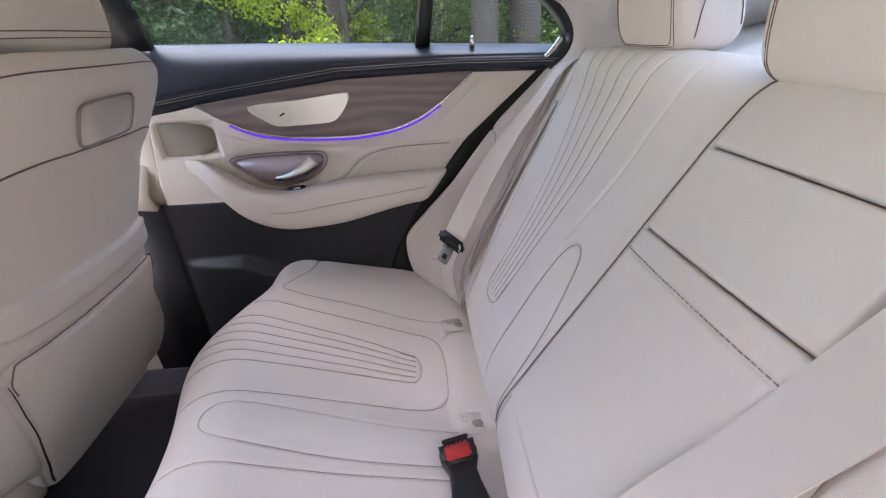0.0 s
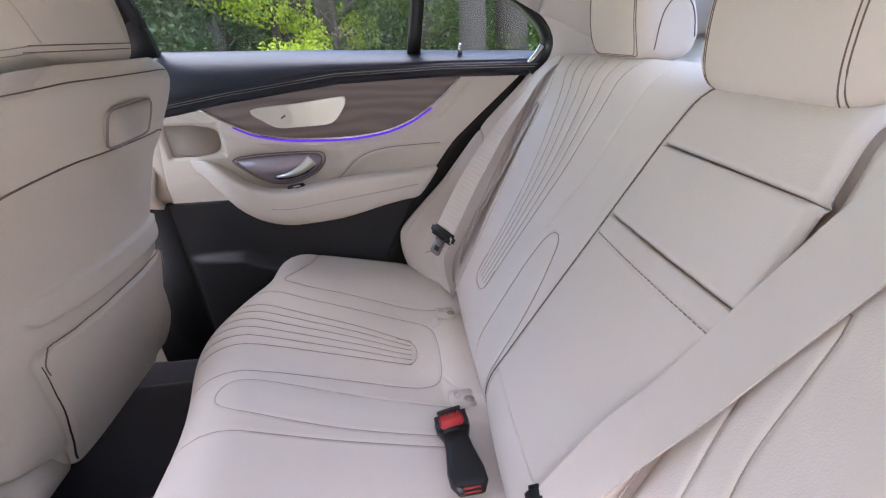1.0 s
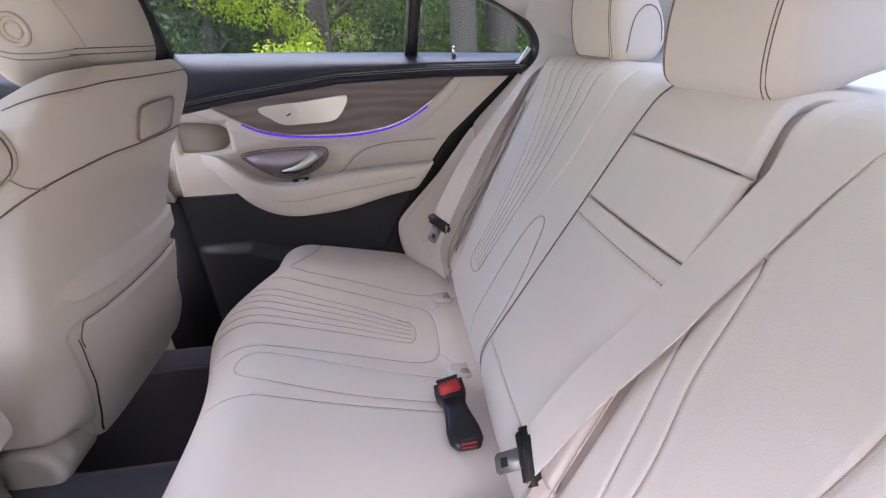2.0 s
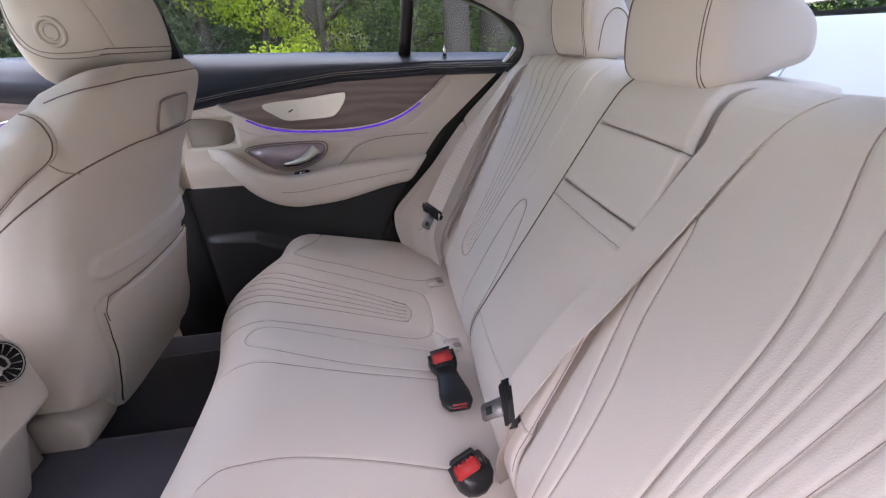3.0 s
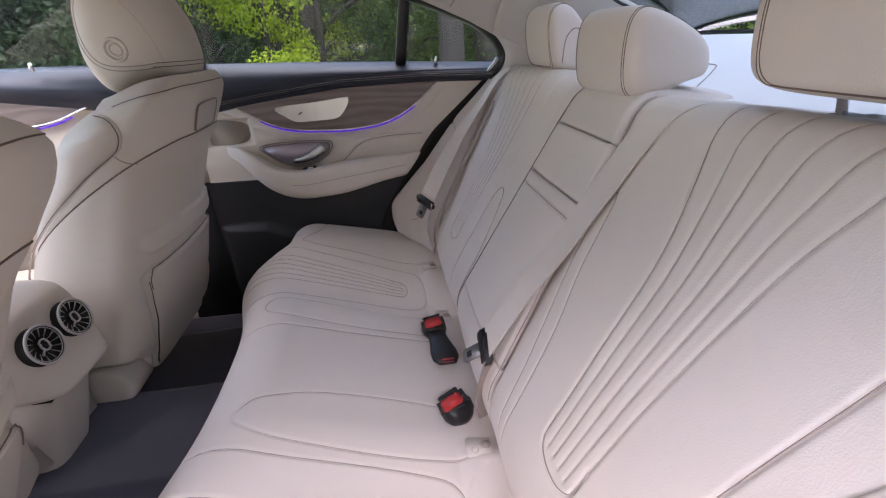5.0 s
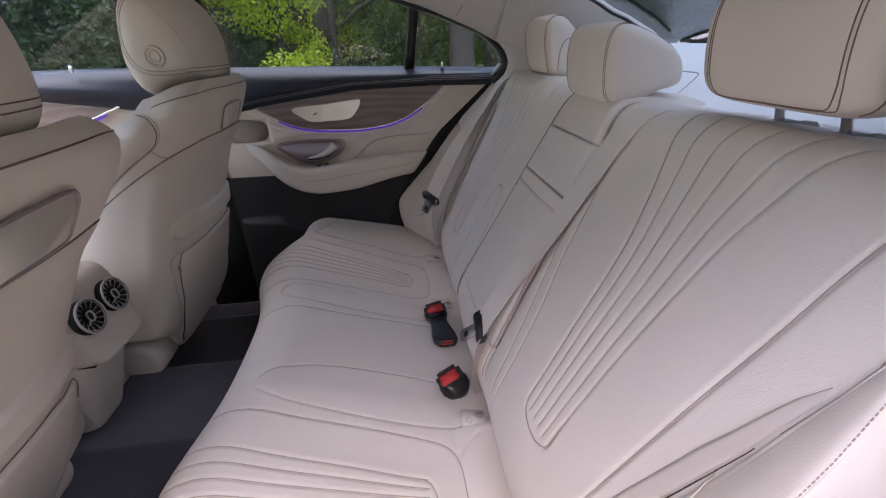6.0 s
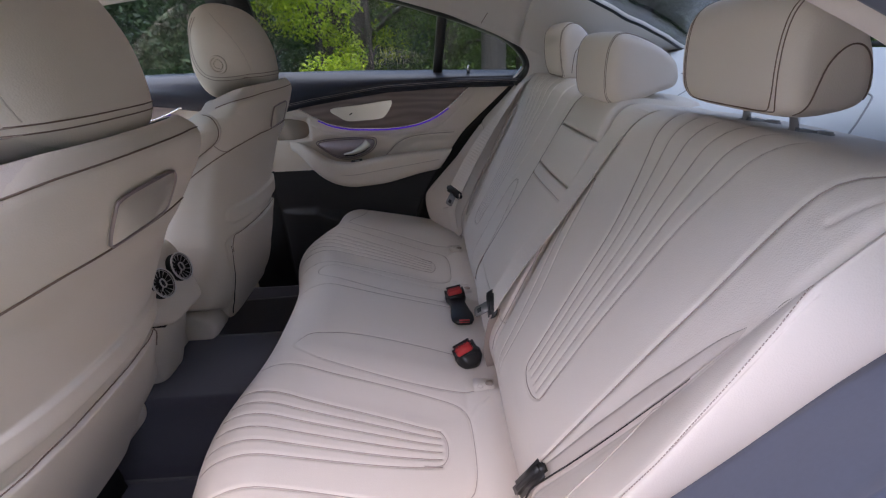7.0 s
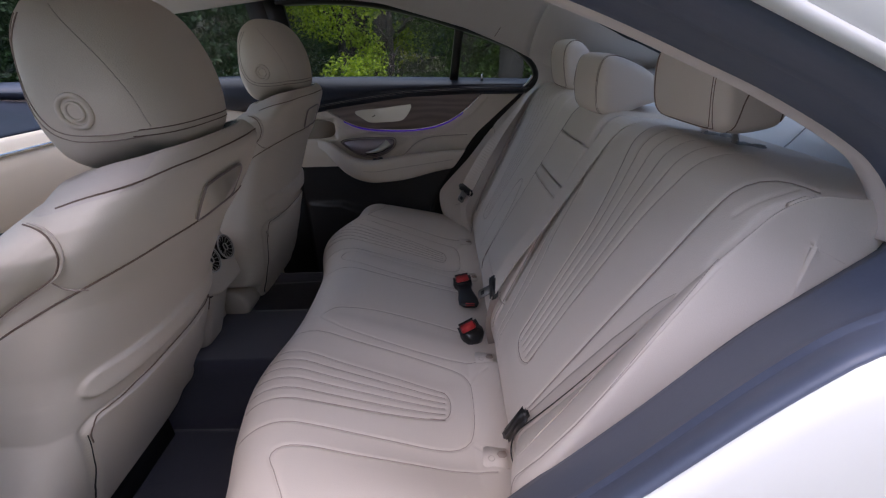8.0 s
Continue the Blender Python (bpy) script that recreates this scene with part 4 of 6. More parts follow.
# black plate in the shape of the shadow below the lever
part("bowl_shade", prism([(-0.385, 0.7935), (-0.345, 0.796), (-0.312, 0.806), (-0.290, 0.820), (-0.287, 0.816), (-0.310, 0.800), (-0.345, 0.790), (-0.375, 0.789)], 0.004, lambda u, q, d: door_map(u, q, d + 0.0125)), GLOSS, cupob, "black plate standing in for the lever's shadow", False)

# armrest: a swept roll, thick in the middle
AX = np.linspace(-0.556, -0.014, 70)
au = np.interp(AX, [-0.556, -0.538, -0.503, -0.461, -0.406, -0.346, -0.253, -0.15, -0.028, 0.06], [0.842, 0.848, 0.842, 0.800, 0.772, 0.768, 0.786, 0.795, 0.802, 0.806])
al = np.interp(AX, [-0.556, -0.532, -0.488, -0.436, -0.365, -0.248, -0.15, -0.051, 0.06], [0.830, 0.812, 0.752, 0.712, 0.690, 0.698, 0.714, 0.735, 0.748])
ad = np.interp(AX, [-0.556, -0.53, -0.49, -0.42, -0.30, -0.10, 0.06], [0.022, 0.038, 0.062, 0.084, 0.090, 0.078, 0.050])
ker = np.ones(9) / 9
au, al, ad = [np.convolve(np.pad(q, 4, mode="edge"), ker, "valid") for q in (au, al, ad)]
R = []
for xx, u0, l0, d0 in zip(AX, au, al, ad):
    g = np.linspace(0, 2 * math.pi, 28, endpoint=False)
    tip_ = math.sqrt(max(0.02, 1 - max(0.0, (xx + 0.028) / 0.0143) ** 2))
    d0 = d0 * tip_
    cz, hz = (u0 + l0) / 2, ((u0 - l0) / 2 + 0.004) * (0.55 + 0.45 * tip_)
    yy = float(door_y(xx)) - 0.004
    zr = cz + hz * np.sign(np.sin(g)) * np.abs(np.sin(g)) ** 0.6 + 0.010 * np.cos(g)
    R.append(np.stack([xx + 0.70 * float(step(np.array(xx), -0.25, -0.05)) * (zr - 0.772), yy - d0 * (0.5 + 0.5 * np.sign(np.cos(g)) * np.abs(np.cos(g)) ** 0.55), zr], 1))
part("armrest", rings(R), CREAM_TRIM, door, "padded cream leather armrest")
part("armrest_stitching", tube([(xx, float(door_y(xx)) - d0 - 0.0045, l0 + 0.62 * (u0 - l0)) for xx, u0, l0, d0 in zip(AX[22:66], au[22:66], al[22:66], ad[22:66])], 0.0007, 5), SEAMCOL, door)
switch = part("window_switch", block((0.042, 0.020, 0.008), (-0.335, 0.632, 0.774), 0.003, 2, pose(0, 0, 0, 14, -8, 0)), GLOSS, door)
part("switch_key", block((0.018, 0.006, 0.004), (-0.331, 0.626, 0.778), 0.0015, 2, pose(0, 0, 0, 14, -8, 0)), CHROME, switch)

# black lower trim with its map pocket
xs, zs = np.linspace(-0.655, -0.02, 100)[None, :], np.linspace(0.22, 0.742, 90)[:, None]
xr = np.interp(zs, XR_Z, XR_X)
X = -0.655 + (xr + 0.655) * (xs + 0.655) / 0.635
Z = zs + 0 * xs
rimz = 0.545 + 0.055 * np.clip((X + 0.25) / 0.25, -1, 1) ** 2
D = 0.004 + 0.034 * step(rimz - Z, -0.004, 0.018) * np.sin(np.pi * np.clip((X + 0.64) / 0.60, 0, 1)) ** 0.5
part("lower_trim", sheet(np.stack([X, door_y(X) - D, Z], -1), 0.01, (0, -1, 0)), BLACK, door, "black plastic lower door trim with map pocket")
zq = np.linspace(0.30, 1.06, 90)
xq = np.interp(zq, XR_Z, XR_X)
part("rear_edge_seal", sheet(np.stack([np.stack([xq + a_, door_y(xq) + b_, zq], 1) for a_, b_ in ((-0.006, 0.002), (0.010, -0.004), (0.022, -0.004), (0.034, 0.004), (0.12, 0.012))], 1), 0.008, (0, -1, 0)), GAP, door, "black rubber door seal")

# window: frame, divider, two panes
glz = lambda z: 0.688 - 0.20 * np.clip(np.asarray(z) - 1.06, 0, 1)
fa = FAR_ARCH
ft = np.gradient(fa, axis=0)
ft /= np.linalg.norm(ft, axis=1, keepdims=True)
fo = np.stack([-ft[:, 1], ft[:, 0]], 1)
rim_at = lambda n, yy: np.stack([fa[:, 0] + fo[:, 0] * n, np.full(len(fa), yy), fa[:, 1] + fo[:, 1] * n], 1)
part("window_frame", sheet(np.stack([rim_at(0.004, 0.609), rim_at(-0.003, 0.612), rim_at(-0.009, 0.622), rim_at(-0.010, 0.650), rim_at(-0.002, 0.672), rim_at(0.02, 0.680)], 1), 0.004, (0, -1, 0)), GLOSS, door)
tagged(part("window_surround", sheet(np.stack([rim_at(0.0005, 0.6125), rim_at(0.006, 0.607), rim_at(0.03, 0.603), rim_at(0.075, 0.597), rim_at(0.12, 0.588)], 1)[20:], 0.006, (0, -1, 0)), FABRIC), "pale fabric pillar lining behind the small window", "pillar trim", kind="structure")
part("front_frame", sheet(np.stack([np.stack([np.linspace(-0.570, -0.60, 8) - k, np.full(8, yk) - np.linspace(0, 0.05, 8), np.linspace(1.06, 1.31, 8)], 1) for k, yk in ((0.0, 0.69), (0.004, 0.668), (0.06, 0.664), (0.07, 0.69))], 1), 0.006, (0, -1, 0)), GLOSS, door)
part("divider", sheet(np.stack([np.stack([np.linspace(-0.052, -0.028, 6) + k, glz(np.linspace(1.05, 1.24, 6)) - yk, np.linspace(1.05, 1.24, 6)], 1) for k, yk in ((0.0, 0.0), (0.002, 0.022), (0.030, 0.022), (0.032, 0.0))], 1), 0.004, (0, -1, 0)), GLOSS, door)
for x0, x1 in ((-0.60, -0.035), (-0.03, 0.262)):
    gx2, gv = np.linspace(x0, x1, 20)[:, None], np.linspace(0, 1, 10)[None, :]
    zt = np.interp(gx2, [-0.62, -0.45, -0.3, -0.15, -0.011, 0.08, 0.155, 0.225, 0.29, 0.32], [1.305, 1.305, 1.292, 1.260, 1.215, 1.19, 1.163, 1.12, 1.05, 1.048])
    Zg = 1.045 + (zt - 1.045) * gv
    part("pane", sheet(np.stack([gx2 + 0 * gv, glz(Zg), Zg], -1), 0.004), PANE, door).visible_shadow = False
part("chrome_corner", tube(smooth_line([(0.192, 0.630, 1.010), (0.200, 0.629, 1.015), (0.222, 0.626, 1.034), (0.243, 0.628, 1.058)], 16), np.linspace(0.003, 0.008, 16), 10), CHROME, door)
part("lock_pin", tube([(0.065, 0.655, 1.045), (0.065, 0.655, 1.062), (0.065, 0.655, 1.068)], [0.0055, 0.0045, 0.002], 12), CHROME, door)

# ---- front door on the far side, beyond the front seat ----
fdoor = thing("front_door", "closed front car door with cream trim, veneer strip and black upper trim", "car door", at=(-1.1, 0.72, 0.33))
x = np.linspace(-1.72, -0.66, 60)[:, None]
v = np.linspace(0, 1, 24)[None, :]
lo = np.interp(x, [-1.72, -1.1, -0.92, -0.66], [1.02, 0.995, 0.97, 0.93])
Z = lo + (1.078 - lo) * v
D = 0.006 + 0.03 * np.sin(np.pi * np.clip(v * 0.93 + 0.05, 0, 1)) ** 0.8 - 0.035 * v ** 3 + 0 * x
part("upper_trim", sheet(np.stack([x + 0 * v, 0.69 - D, Z], -1), 0.012, (0, -1, 0)), NAVY, fdoor, "blue-black leather upper door trim")
for dz in (0.016, 0.024):
    part("stitching", tube(np.stack([x[:, 0], np.full(60, 0.669), lo[:, 0] + dz], 1), 0.0008, 5), THREAD_PALE, fdoor)
fl = smooth_line([(-1.72, 0.905), (-1.3, 0.912), (-1.1, 0.926), (-1.0, 0.94), (-0.93, 0.965), (-0.88, 0.985)], 50)
v = np.linspace(0, 1, 10)[None, :]
tz = np.interp(fl[:, 0], x[:, 0], lo[:, 0]) + 0.003
Z = fl[:, 1][:, None] * (1 - v) + np.maximum(tz, fl[:, 1] + 0.001)[:, None] * v
part("wood_trim", sheet(np.stack([fl[:, 0][:, None] + 0 * v, np.full(Z.shape, 0.676), Z], -1), 0.005, (0, -1, 0)), WOOD, fdoor, "grey-brown wood veneer")
part("chrome_strip", tube(np.stack([fl[:, 0], np.full(50, 0.674), fl[:, 1]], 1), 0.0035, 8), CHROME, fdoor)
part("ambient_light", tube(np.stack([fl[:, 0], np.full(50, 0.673), fl[:, 1] - 0.007], 1)[:46], 0.0022, 8), LED, fdoor, "glowing violet light strip")
x2, z2 = np.linspace(-1.72, -0.66, 60)[:, None], np.linspace(0.18, 0.975, 60)[None, :]
D = 0.05 * np.exp(-((z2 - 0.74 - 0.05 * np.sin((x2 + 1.3) * 4)) / 0.05) ** 2) * step(x2, -1.7, -1.5) + 0 * x2
part("lower_panel", sheet(np.stack([x2 + 0 * z2, 0.688 - D, z2 + 0 * x2], -1), 0.012, (0, -1, 0)), CREAM_TRIM, fdoor, "cream leather door panel with armrest")
gx2, gv = np.linspace(-1.55, -0.70, 16)[:, None], np.linspace(0, 1, 8)[None, :]
Zg = 1.07 + (np.interp(gx2, [-1.55, -1.0, -0.7], [1.10, 1.28, 1.315]) - 1.07) * gv
part("pane", sheet(np.stack([gx2 + 0 * gv, 0.70 - 0.2 * (Zg - 1.06), Zg], -1), 0.004), PANE, fdoor).visible_shadow = False
part("rear_edge", block((0.15, 0.02, 0.57), (-0.725, 0.668, 0.450), 0.004), BLACK, fdoor, "black plastic lower trim")
part("lock_pin", tube([(-0.99, 0.668, 1.07), (-0.99, 0.668, 1.09)], 0.005, 10), CHROME, fdoor)

# centre pillar between the two doors
for sg in (1, -1):
    zc = np.linspace(0.18, 1.33, 30)
    cx = np.interp(zc, [0.3, 0.73, 1.06, 1.33], [-0.66, -0.648, -0.63, -0.665])
    cy = np.interp(zc, [0.3, 1.0, 1.33], [0.690, 0.680, 0.615])
    for z0_, z1_, mat_, words in ((0.18, 0.735, BLACK, "black lower pillar trim between the doors"), (0.735, 0.995, CREAM_TRIM, "cream lower pillar trim between the doors"), (0.995, 1.33, GLOSS, "black upper pillar trim between the doors")):
        zb = np.linspace(z0_, z1_, 16)
        xb_, yb_ = np.interp(zb, zc, cx), np.interp(zb, zc, cy)
        S = np.stack([np.stack([xb_ + ox, sg * (yb_ - oy), zb], 1) for ox, oy in ((0.03, -0.03), (0.026, 0.0), (-0.01, 0.006), (-0.06, 0.0), (-0.07, -0.03))], 1)
        tagged(part("pillar_trim", sheet(S, 0.006, (0, -sg, 0)), mat_), words, "pillar trim", kind="structure")

# near side of the cabin ahead of the open doorway, dashboard and bulkhead, all plain
tagged(part("wall_front_side", sheet(np.stack(np.meshgrid(np.linspace(-1.75, -0.72, 14), [-0.70], np.linspace(0.28, 1.06, 10), indexing="ij"), -1)[:, 0], 0.03, (0, 1, 0)), CREAM_TRIM), "cream front door trim on the near side", "door trim", kind="structure")
ngx, ngv = np.linspace(-1.55, -0.70, 16)[:, None], np.linspace(0, 1, 8)[None, :]
ngz = 1.05 + (np.interp(ngx, [-1.55, -1.0, -0.7], [1.12, 1.30, 1.335]) - 1.05) * ngv
part("side_window", sheet(np.stack([ngx + 0 * ngv, -0.70 + 0.2 * (ngz - 1.06), ngz], -1), 0.004), BACKGLASS, car)
# the near rear door, swung open on the centre pillar: out of view, added for shade
swing = Vector((0.45, -0.893, 0))
turn = Matrix((swing, Vector((0.893, 0.45, 0)), Vector((0, 0, 1)))).transposed().to_4x4()
hinge = Vector((-0.70, -0.79, 0))
leaf = part("open_rear_door", block((0.96, 0.09, 0.72), hinge + swing * 0.50 + Vector((0, 0, 0.70)), 0.03, 3, turn), PAINT, car, "unseen white rear door swung open, added for its shade")
part("inner_trim", block((0.88, 0.03, 0.62), hinge + swing * 0.50 + Vector((0.052, 0.026, 0.70)), 0.012, 3, turn), CREAM_TRIM, leaf, "cream door trim")
part("door_pane", block((0.80, 0.006, 0.30), hinge + swing * 0.46 + Vector((0, 0, 1.20)), 0.002, 1, turn), BACKGLASS, leaf)
dash_y = np.linspace(-0.68, 0.68, 40)
dash_at = lambda q: np.stack([np.stack([np.full(40, a_), dash_y, np.full(40, b_)], 1) for a_, b_ in q], 0)
dash = thing("dashboard", "dark-topped cream dashboard with a chrome strip below the windscreen", "dashboard", kind="structure", at=(-1.5, 0, 0.6))
prof = smooth_line([(-1.36, 0.42), (-1.32, 0.56), (-1.29, 0.70), (-1.28, 0.80), (-1.30, 0.90), (-1.36, 0.965), (-1.48, 1.00), (-1.78, 1.02)], 60)
part("lower_dash", sheet(dash_at(prof[:20]), 0.03, (1, 0, 0.3)), BLACK, dash)
part("middle_dash", sheet(dash_at(prof[19:34]), 0.03, (1, 0, 0.3)), CREAM_TRIM, dash)
part("upper_dash", sheet(dash_at(prof[33:]), 0.03, (1, 0, 0.3)), NAVY, dash, "blue-black upper dashboard")
part("chrome_strip", tube([(prof[30][0] + 0.003, q, prof[30][1]) for q in dash_y], 0.005, 8), CHROME, dash)
tagged(part("wall_front", block((0.05, 1.36, 0.8), (-1.78, 0, 0.66), 0.01), BLACK), "dark bulkhead ahead of the front footwells", "bulkhead", kind="structure")

# ---- front seats ----
HEAD = closed_line([(-0.470, 1.060), (-0.460, 1.100), (-0.468, 1.160), (-0.497, 1.214), (-0.540, 1.238), (-0.585, 1.237), (-0.618, 1.203), (-0.634, 1.125), (-0.632, 1.080), (-0.612, 1.040), (-0.57, 1.028), (-0.512, 1.046)], 56)
HEAD_C = np.array([-0.548, 1.137])


WING = smooth_line([(-0.700, 1.012), (-0.610, 1.017), (-0.575, 1.017), (-0.552, 1.009), (-0.543, 0.988), (-0.549, 0.968), (-0.564, 0.952), (-0.605, 0.926), (-0.646, 0.898), (-0.722, 0.839), (-0.80, 0.765), (-0.87, 0.66), (-0.91, 0.50)], 90)
WING_AREA = np.vstack([WING, [(-1.4, 0.50), (-1.4, 1.012)]])


def inside(U, V, poly):
    """Which grid points lie inside a closed 2D outline."""
    hit = np.zeros(np.shape(U), bool)
    for (x0, y0), (x1, y1) in zip(poly, np.roll(poly, -1, 0)):
        if y0 != y1:
            hit ^= ((y0 > V) != (y1 > V)) & (U < (x1 - x0) * (V - y0) / (y1 - y0) + x0)
    return hit


def front_seat(dx, yc, label, tip, low):
    """A front seat: moulded shell behind, padded wings, headrest on two posts. tip: how much further its back reclines; low: half its width at the foot."""
    st = thing("front_seat", label, "car seat", "front seats", at=(dx - 0.75, yc, 0.27))
    rest_z = lambda z: np.minimum(np.asarray(z, float) - 1.0, 0.0)

    def skew(p):
        """Recline a point or a row of points about the shoulder line."""
        p = np.array(p, float)
        p[..., 0] += dx + tip * rest_z(p[..., 2])
        return p

    xr = lambda z: -0.467 + 0.385 * (z - 1.0)
    HZ = [0.445, 0.47, 0.51, 0.56, 0.62, 0.70, 0.80, 0.90, 0.945, 0.957, 0.99, 1.02, 1.04, 1.055, 1.066]
    HY = [low - 0.010, low, low, low - 0.010, low - 0.026, 0.197, 0.186, 0.184, 0.191, 0.195, 0.200, 0.199, 0.190, 0.174, 0.146]
    pocket_wide = lambda z: np.interp(z, [0.44, 0.63, 0.712], [0.130, 0.162, 0.172])
    seam_z = lambda x: 0.956 - 0.42 * np.clip(-0.492 - x, 0, 1) - 0.7 * np.clip(-0.492 - x, 0, 1) ** 2
    N = 230
    g = np.linspace(0, 2 * math.pi, N, endpoint=False)
    c, s_ = np.cos(g), np.sin(g)
    zs = np.concatenate([[0.445, 0.446, 0.449, 0.454], np.linspace(0.459, 0.95, 170), np.linspace(0.955, 1.066, 28)])
    R = []
    for k, z in enumerate(zs):
        half = np.interp(z, HZ, HY) * (0.90, 0.955, 0.985, 1.0)[min(k, 3)]
        rear = np.interp(z, [0.44, 0.5, 0.60, 0.80, 0.90, 0.957, 1.0, 1.05, 1.066], [0.030, 0.036, 0.070, 0.100, 0.095, 0.085, 0.070, 0.058, 0.050])
        sq = np.interp(z, [0.44, 0.50, 0.64, 0.75], [4.5, 4.2, 2.8, 2.5])
        front = xr(z) - rear - np.interp(z, [0.445, 0.60, 0.75, 0.85, 0.93, 0.955, 1.0, 1.04, 1.066], [-0.93, -0.90, -0.83, -0.765, -0.69, -0.678, -0.655, -0.625, -0.60])
        long, x0 = np.where(c > 0, rear, front), xr(z) - rear
        sq = np.where(c > 0, sq, 3.2)
        px, py = long * np.sign(c) * np.abs(c) ** (2 / sq), half * np.sign(s_) * np.abs(s_) ** (2 / sq)
        nx, ny = np.sign(px) * np.abs(px / long) ** (sq - 1) / long, np.sign(py) * np.abs(py / half) ** (sq - 1) / half
        py = np.where(py * yc < 0, py * (0.62 + 0.38 * float(step(np.array(z), 0.485, 0.550))), py)
        nl = np.hypot(nx, ny)
        t = max(0.0, (z - 0.953) / 0.113)
        X = x0 + px - 0.014 * max(0.0, (z - 1.035) / 0.031) ** 2
        Z = z - (0.036 * step(xr(z) - 0.025 - x0 - px, 0.0, 0.14) + 0.010 * step(np.abs(py), 0.10, 0.21)) * t
        back = step(px, -0.03, 0.0)
        h = -0.009 * back * (1 - step(np.maximum(np.abs(py) / 0.18, abs(z - 0.85) / 0.085), 0.55, 1.2))
        a_, b_ = np.abs(py) - 0.148, abs(z - 0.768) - 0.002
        rib = np.hypot(np.maximum(a_, 0), max(b_, 0)) - 0.021
        h = h + 0.0075 * back * (1 - step(rib, -0.004, 0.001))
        a_, b_ = np.abs(py) - pocket_wide(z) + 0.028, z - 0.712 + 0.028
        pk = np.hypot(np.maximum(a_, 0), max(b_, 0)) + np.minimum(np.maximum(a_, b_), 0) - 0.028
        h = h + back * (0.0085 * (1 - step(pk, -0.005, 0.001)) - 0.0040 * np.exp(-((pk - 0.002) / 0.0028) ** 2))
        wd = np.where(inside(X, Z, WING_AREA), 1, -1) * far(X, Z, WING)
        h = h + (0.016 * np.sqrt(step(wd, -0.002, 0.045)) - 0.0030 * np.exp(-(wd / 0.0026) ** 2)) * (px < 0)
        h = h - 0.0016 * np.exp(-((Z - seam_z(X)) / 0.003) ** 2) * (z > 0.6)
        R.append(np.stack([X + nx / nl * h, yc + py + ny / nl * h, Z], 1))
    rim, mid_ = R[-1].copy(), R[-1].mean(0)
    for k_, d_ in ((0.955, -0.0025), (0.90, -0.001), (0.86, 0.006), (0.83, 0.022), (0.82, 0.055)):
        R.append(mid_ + (rim - mid_) * np.array([k_, k_, 1]) - np.array([0, 0, d_]))
    R = np.array(R)
    V0 = R.reshape(-1, 3)
    v_, f_ = rings(R)
    cen = np.array([v_[list(q)].mean(0) for q in f_])
    n_ = np.arange(len(f_))
    above = cen[:, 2] > seam_z(cen[:, 0])
    well = (n_ >= N * (len(zs) + 1)) & above
    strip = above & ~well & (n_ >= N * (len(zs) - 6)) & (cen[:, 0] < -0.470) & (np.abs(cen[:, 1] - yc) > 0.06)
    for nm, mat, keep, words in (("back_shell", SHELL, ~above, "cream moulded seat-back shell"), ("upper_back", CREAM_FRONT, above & ~well & ~strip, "cream leather upper seat back"),
                                 ("headrest_well", BLACK, well, "dark well below the headrest"), ("shoulder_strip", PERF, strip, "perforated cream leather shoulder strip")):
        part(nm, (skew(v_), [q for q, a_ in zip(f_, keep) if a_]), mat, st, words)

    def on_side(line, q, proud=0.0004):
        """Points of the seat's side, from x and z."""
        side = V0[q * (V0[:, 1] - yc) > 0.02]
        out = []
        for x, z in line:
            d = np.hypot(side[:, 0] - x, side[:, 2] - z)
            near = side[d < max(0.008, d.min() + 0.001)]
            out.append(np.max(q * (near[:, 1] - yc)))
        out = np.convolve(np.pad(out, 3, mode="edge"), np.ones(7) / 7, "valid")
        return np.array([(x, yc + q * (w_ + proud), z) for (x, z), w_ in zip(line, out)])

    def on_back(line, proud=0.0004):
        """Points of the shell's back, from y and z."""
        out = []
        for y, z in line:
            d = np.hypot(V0[:, 1] - yc - y, V0[:, 2] - z)
            near = V0[d < max(0.006, d.min() + 0.001)]
            out.append(near[:, 0].max() + proud)
        out = np.convolve(np.pad(out, 2, mode="edge"), np.ones(5) / 5, "valid")
        return np.array([(x, yc + y, z) for (y, z), x in zip(line, out)])

    body = [k for k, z in enumerate(zs) if z > 0.60]
    B = R[body]
    for q in (1, -1):
        # the sewn line between shell and leather, round from the back to the wing
        line = []
        for k in range(N):
            if q * s_[k] >= -0.02 and B[60, k, 0] > -0.80:
                zz = B[:, k, 2] - seam_z(B[:, k, 0])
                m_ = int(np.argmax(zz > 0))
                if m_ > 0:
                    t_ = -zz[m_ - 1] / (zz[m_] - zz[m_ - 1])
                    line.append(B[m_ - 1, k] * (1 - t_) + B[m_, k] * t_)
        line = np.array(sorted(line, key=lambda p_: (-p_[0], q * p_[1]))) + np.array([0.0006, q * 0.0006, 0])
        part("shell_seam", tube(skew(smooth_line(line[::4], 90)), 0.0012, 6), THREAD, st)
        loop = on_side(WING[14:70], q, 0.0008)
        part("wing_seam", tube(skew(loop), 0.0010, 5), THREAD, st)
        part("wing_piping", tube(skew(on_side(WING[14:70] + np.array([0.0045, 0.001]), q, 0.0012)), 0.0012, 6), PIPING, st)
        part("cross_seam", tube(skew(on_side(smooth_line([(-0.566, 0.948), (-0.556, 0.936), (-0.540, 0.930)], 12), q, -0.0004)), 0.0009, 5), SEAMCOL, st)
    zg = np.linspace(0.462, 0.690, 34)
    # tapering near-black bar for the shade beside the pocket
    part("pocket_gap", tube(skew(on_back([(-pocket_wide(z_) - 0.002, z_) for z_ in zg], -0.0006)), np.linspace(0.0017, 0.0006, 34), 6), GAP, st)
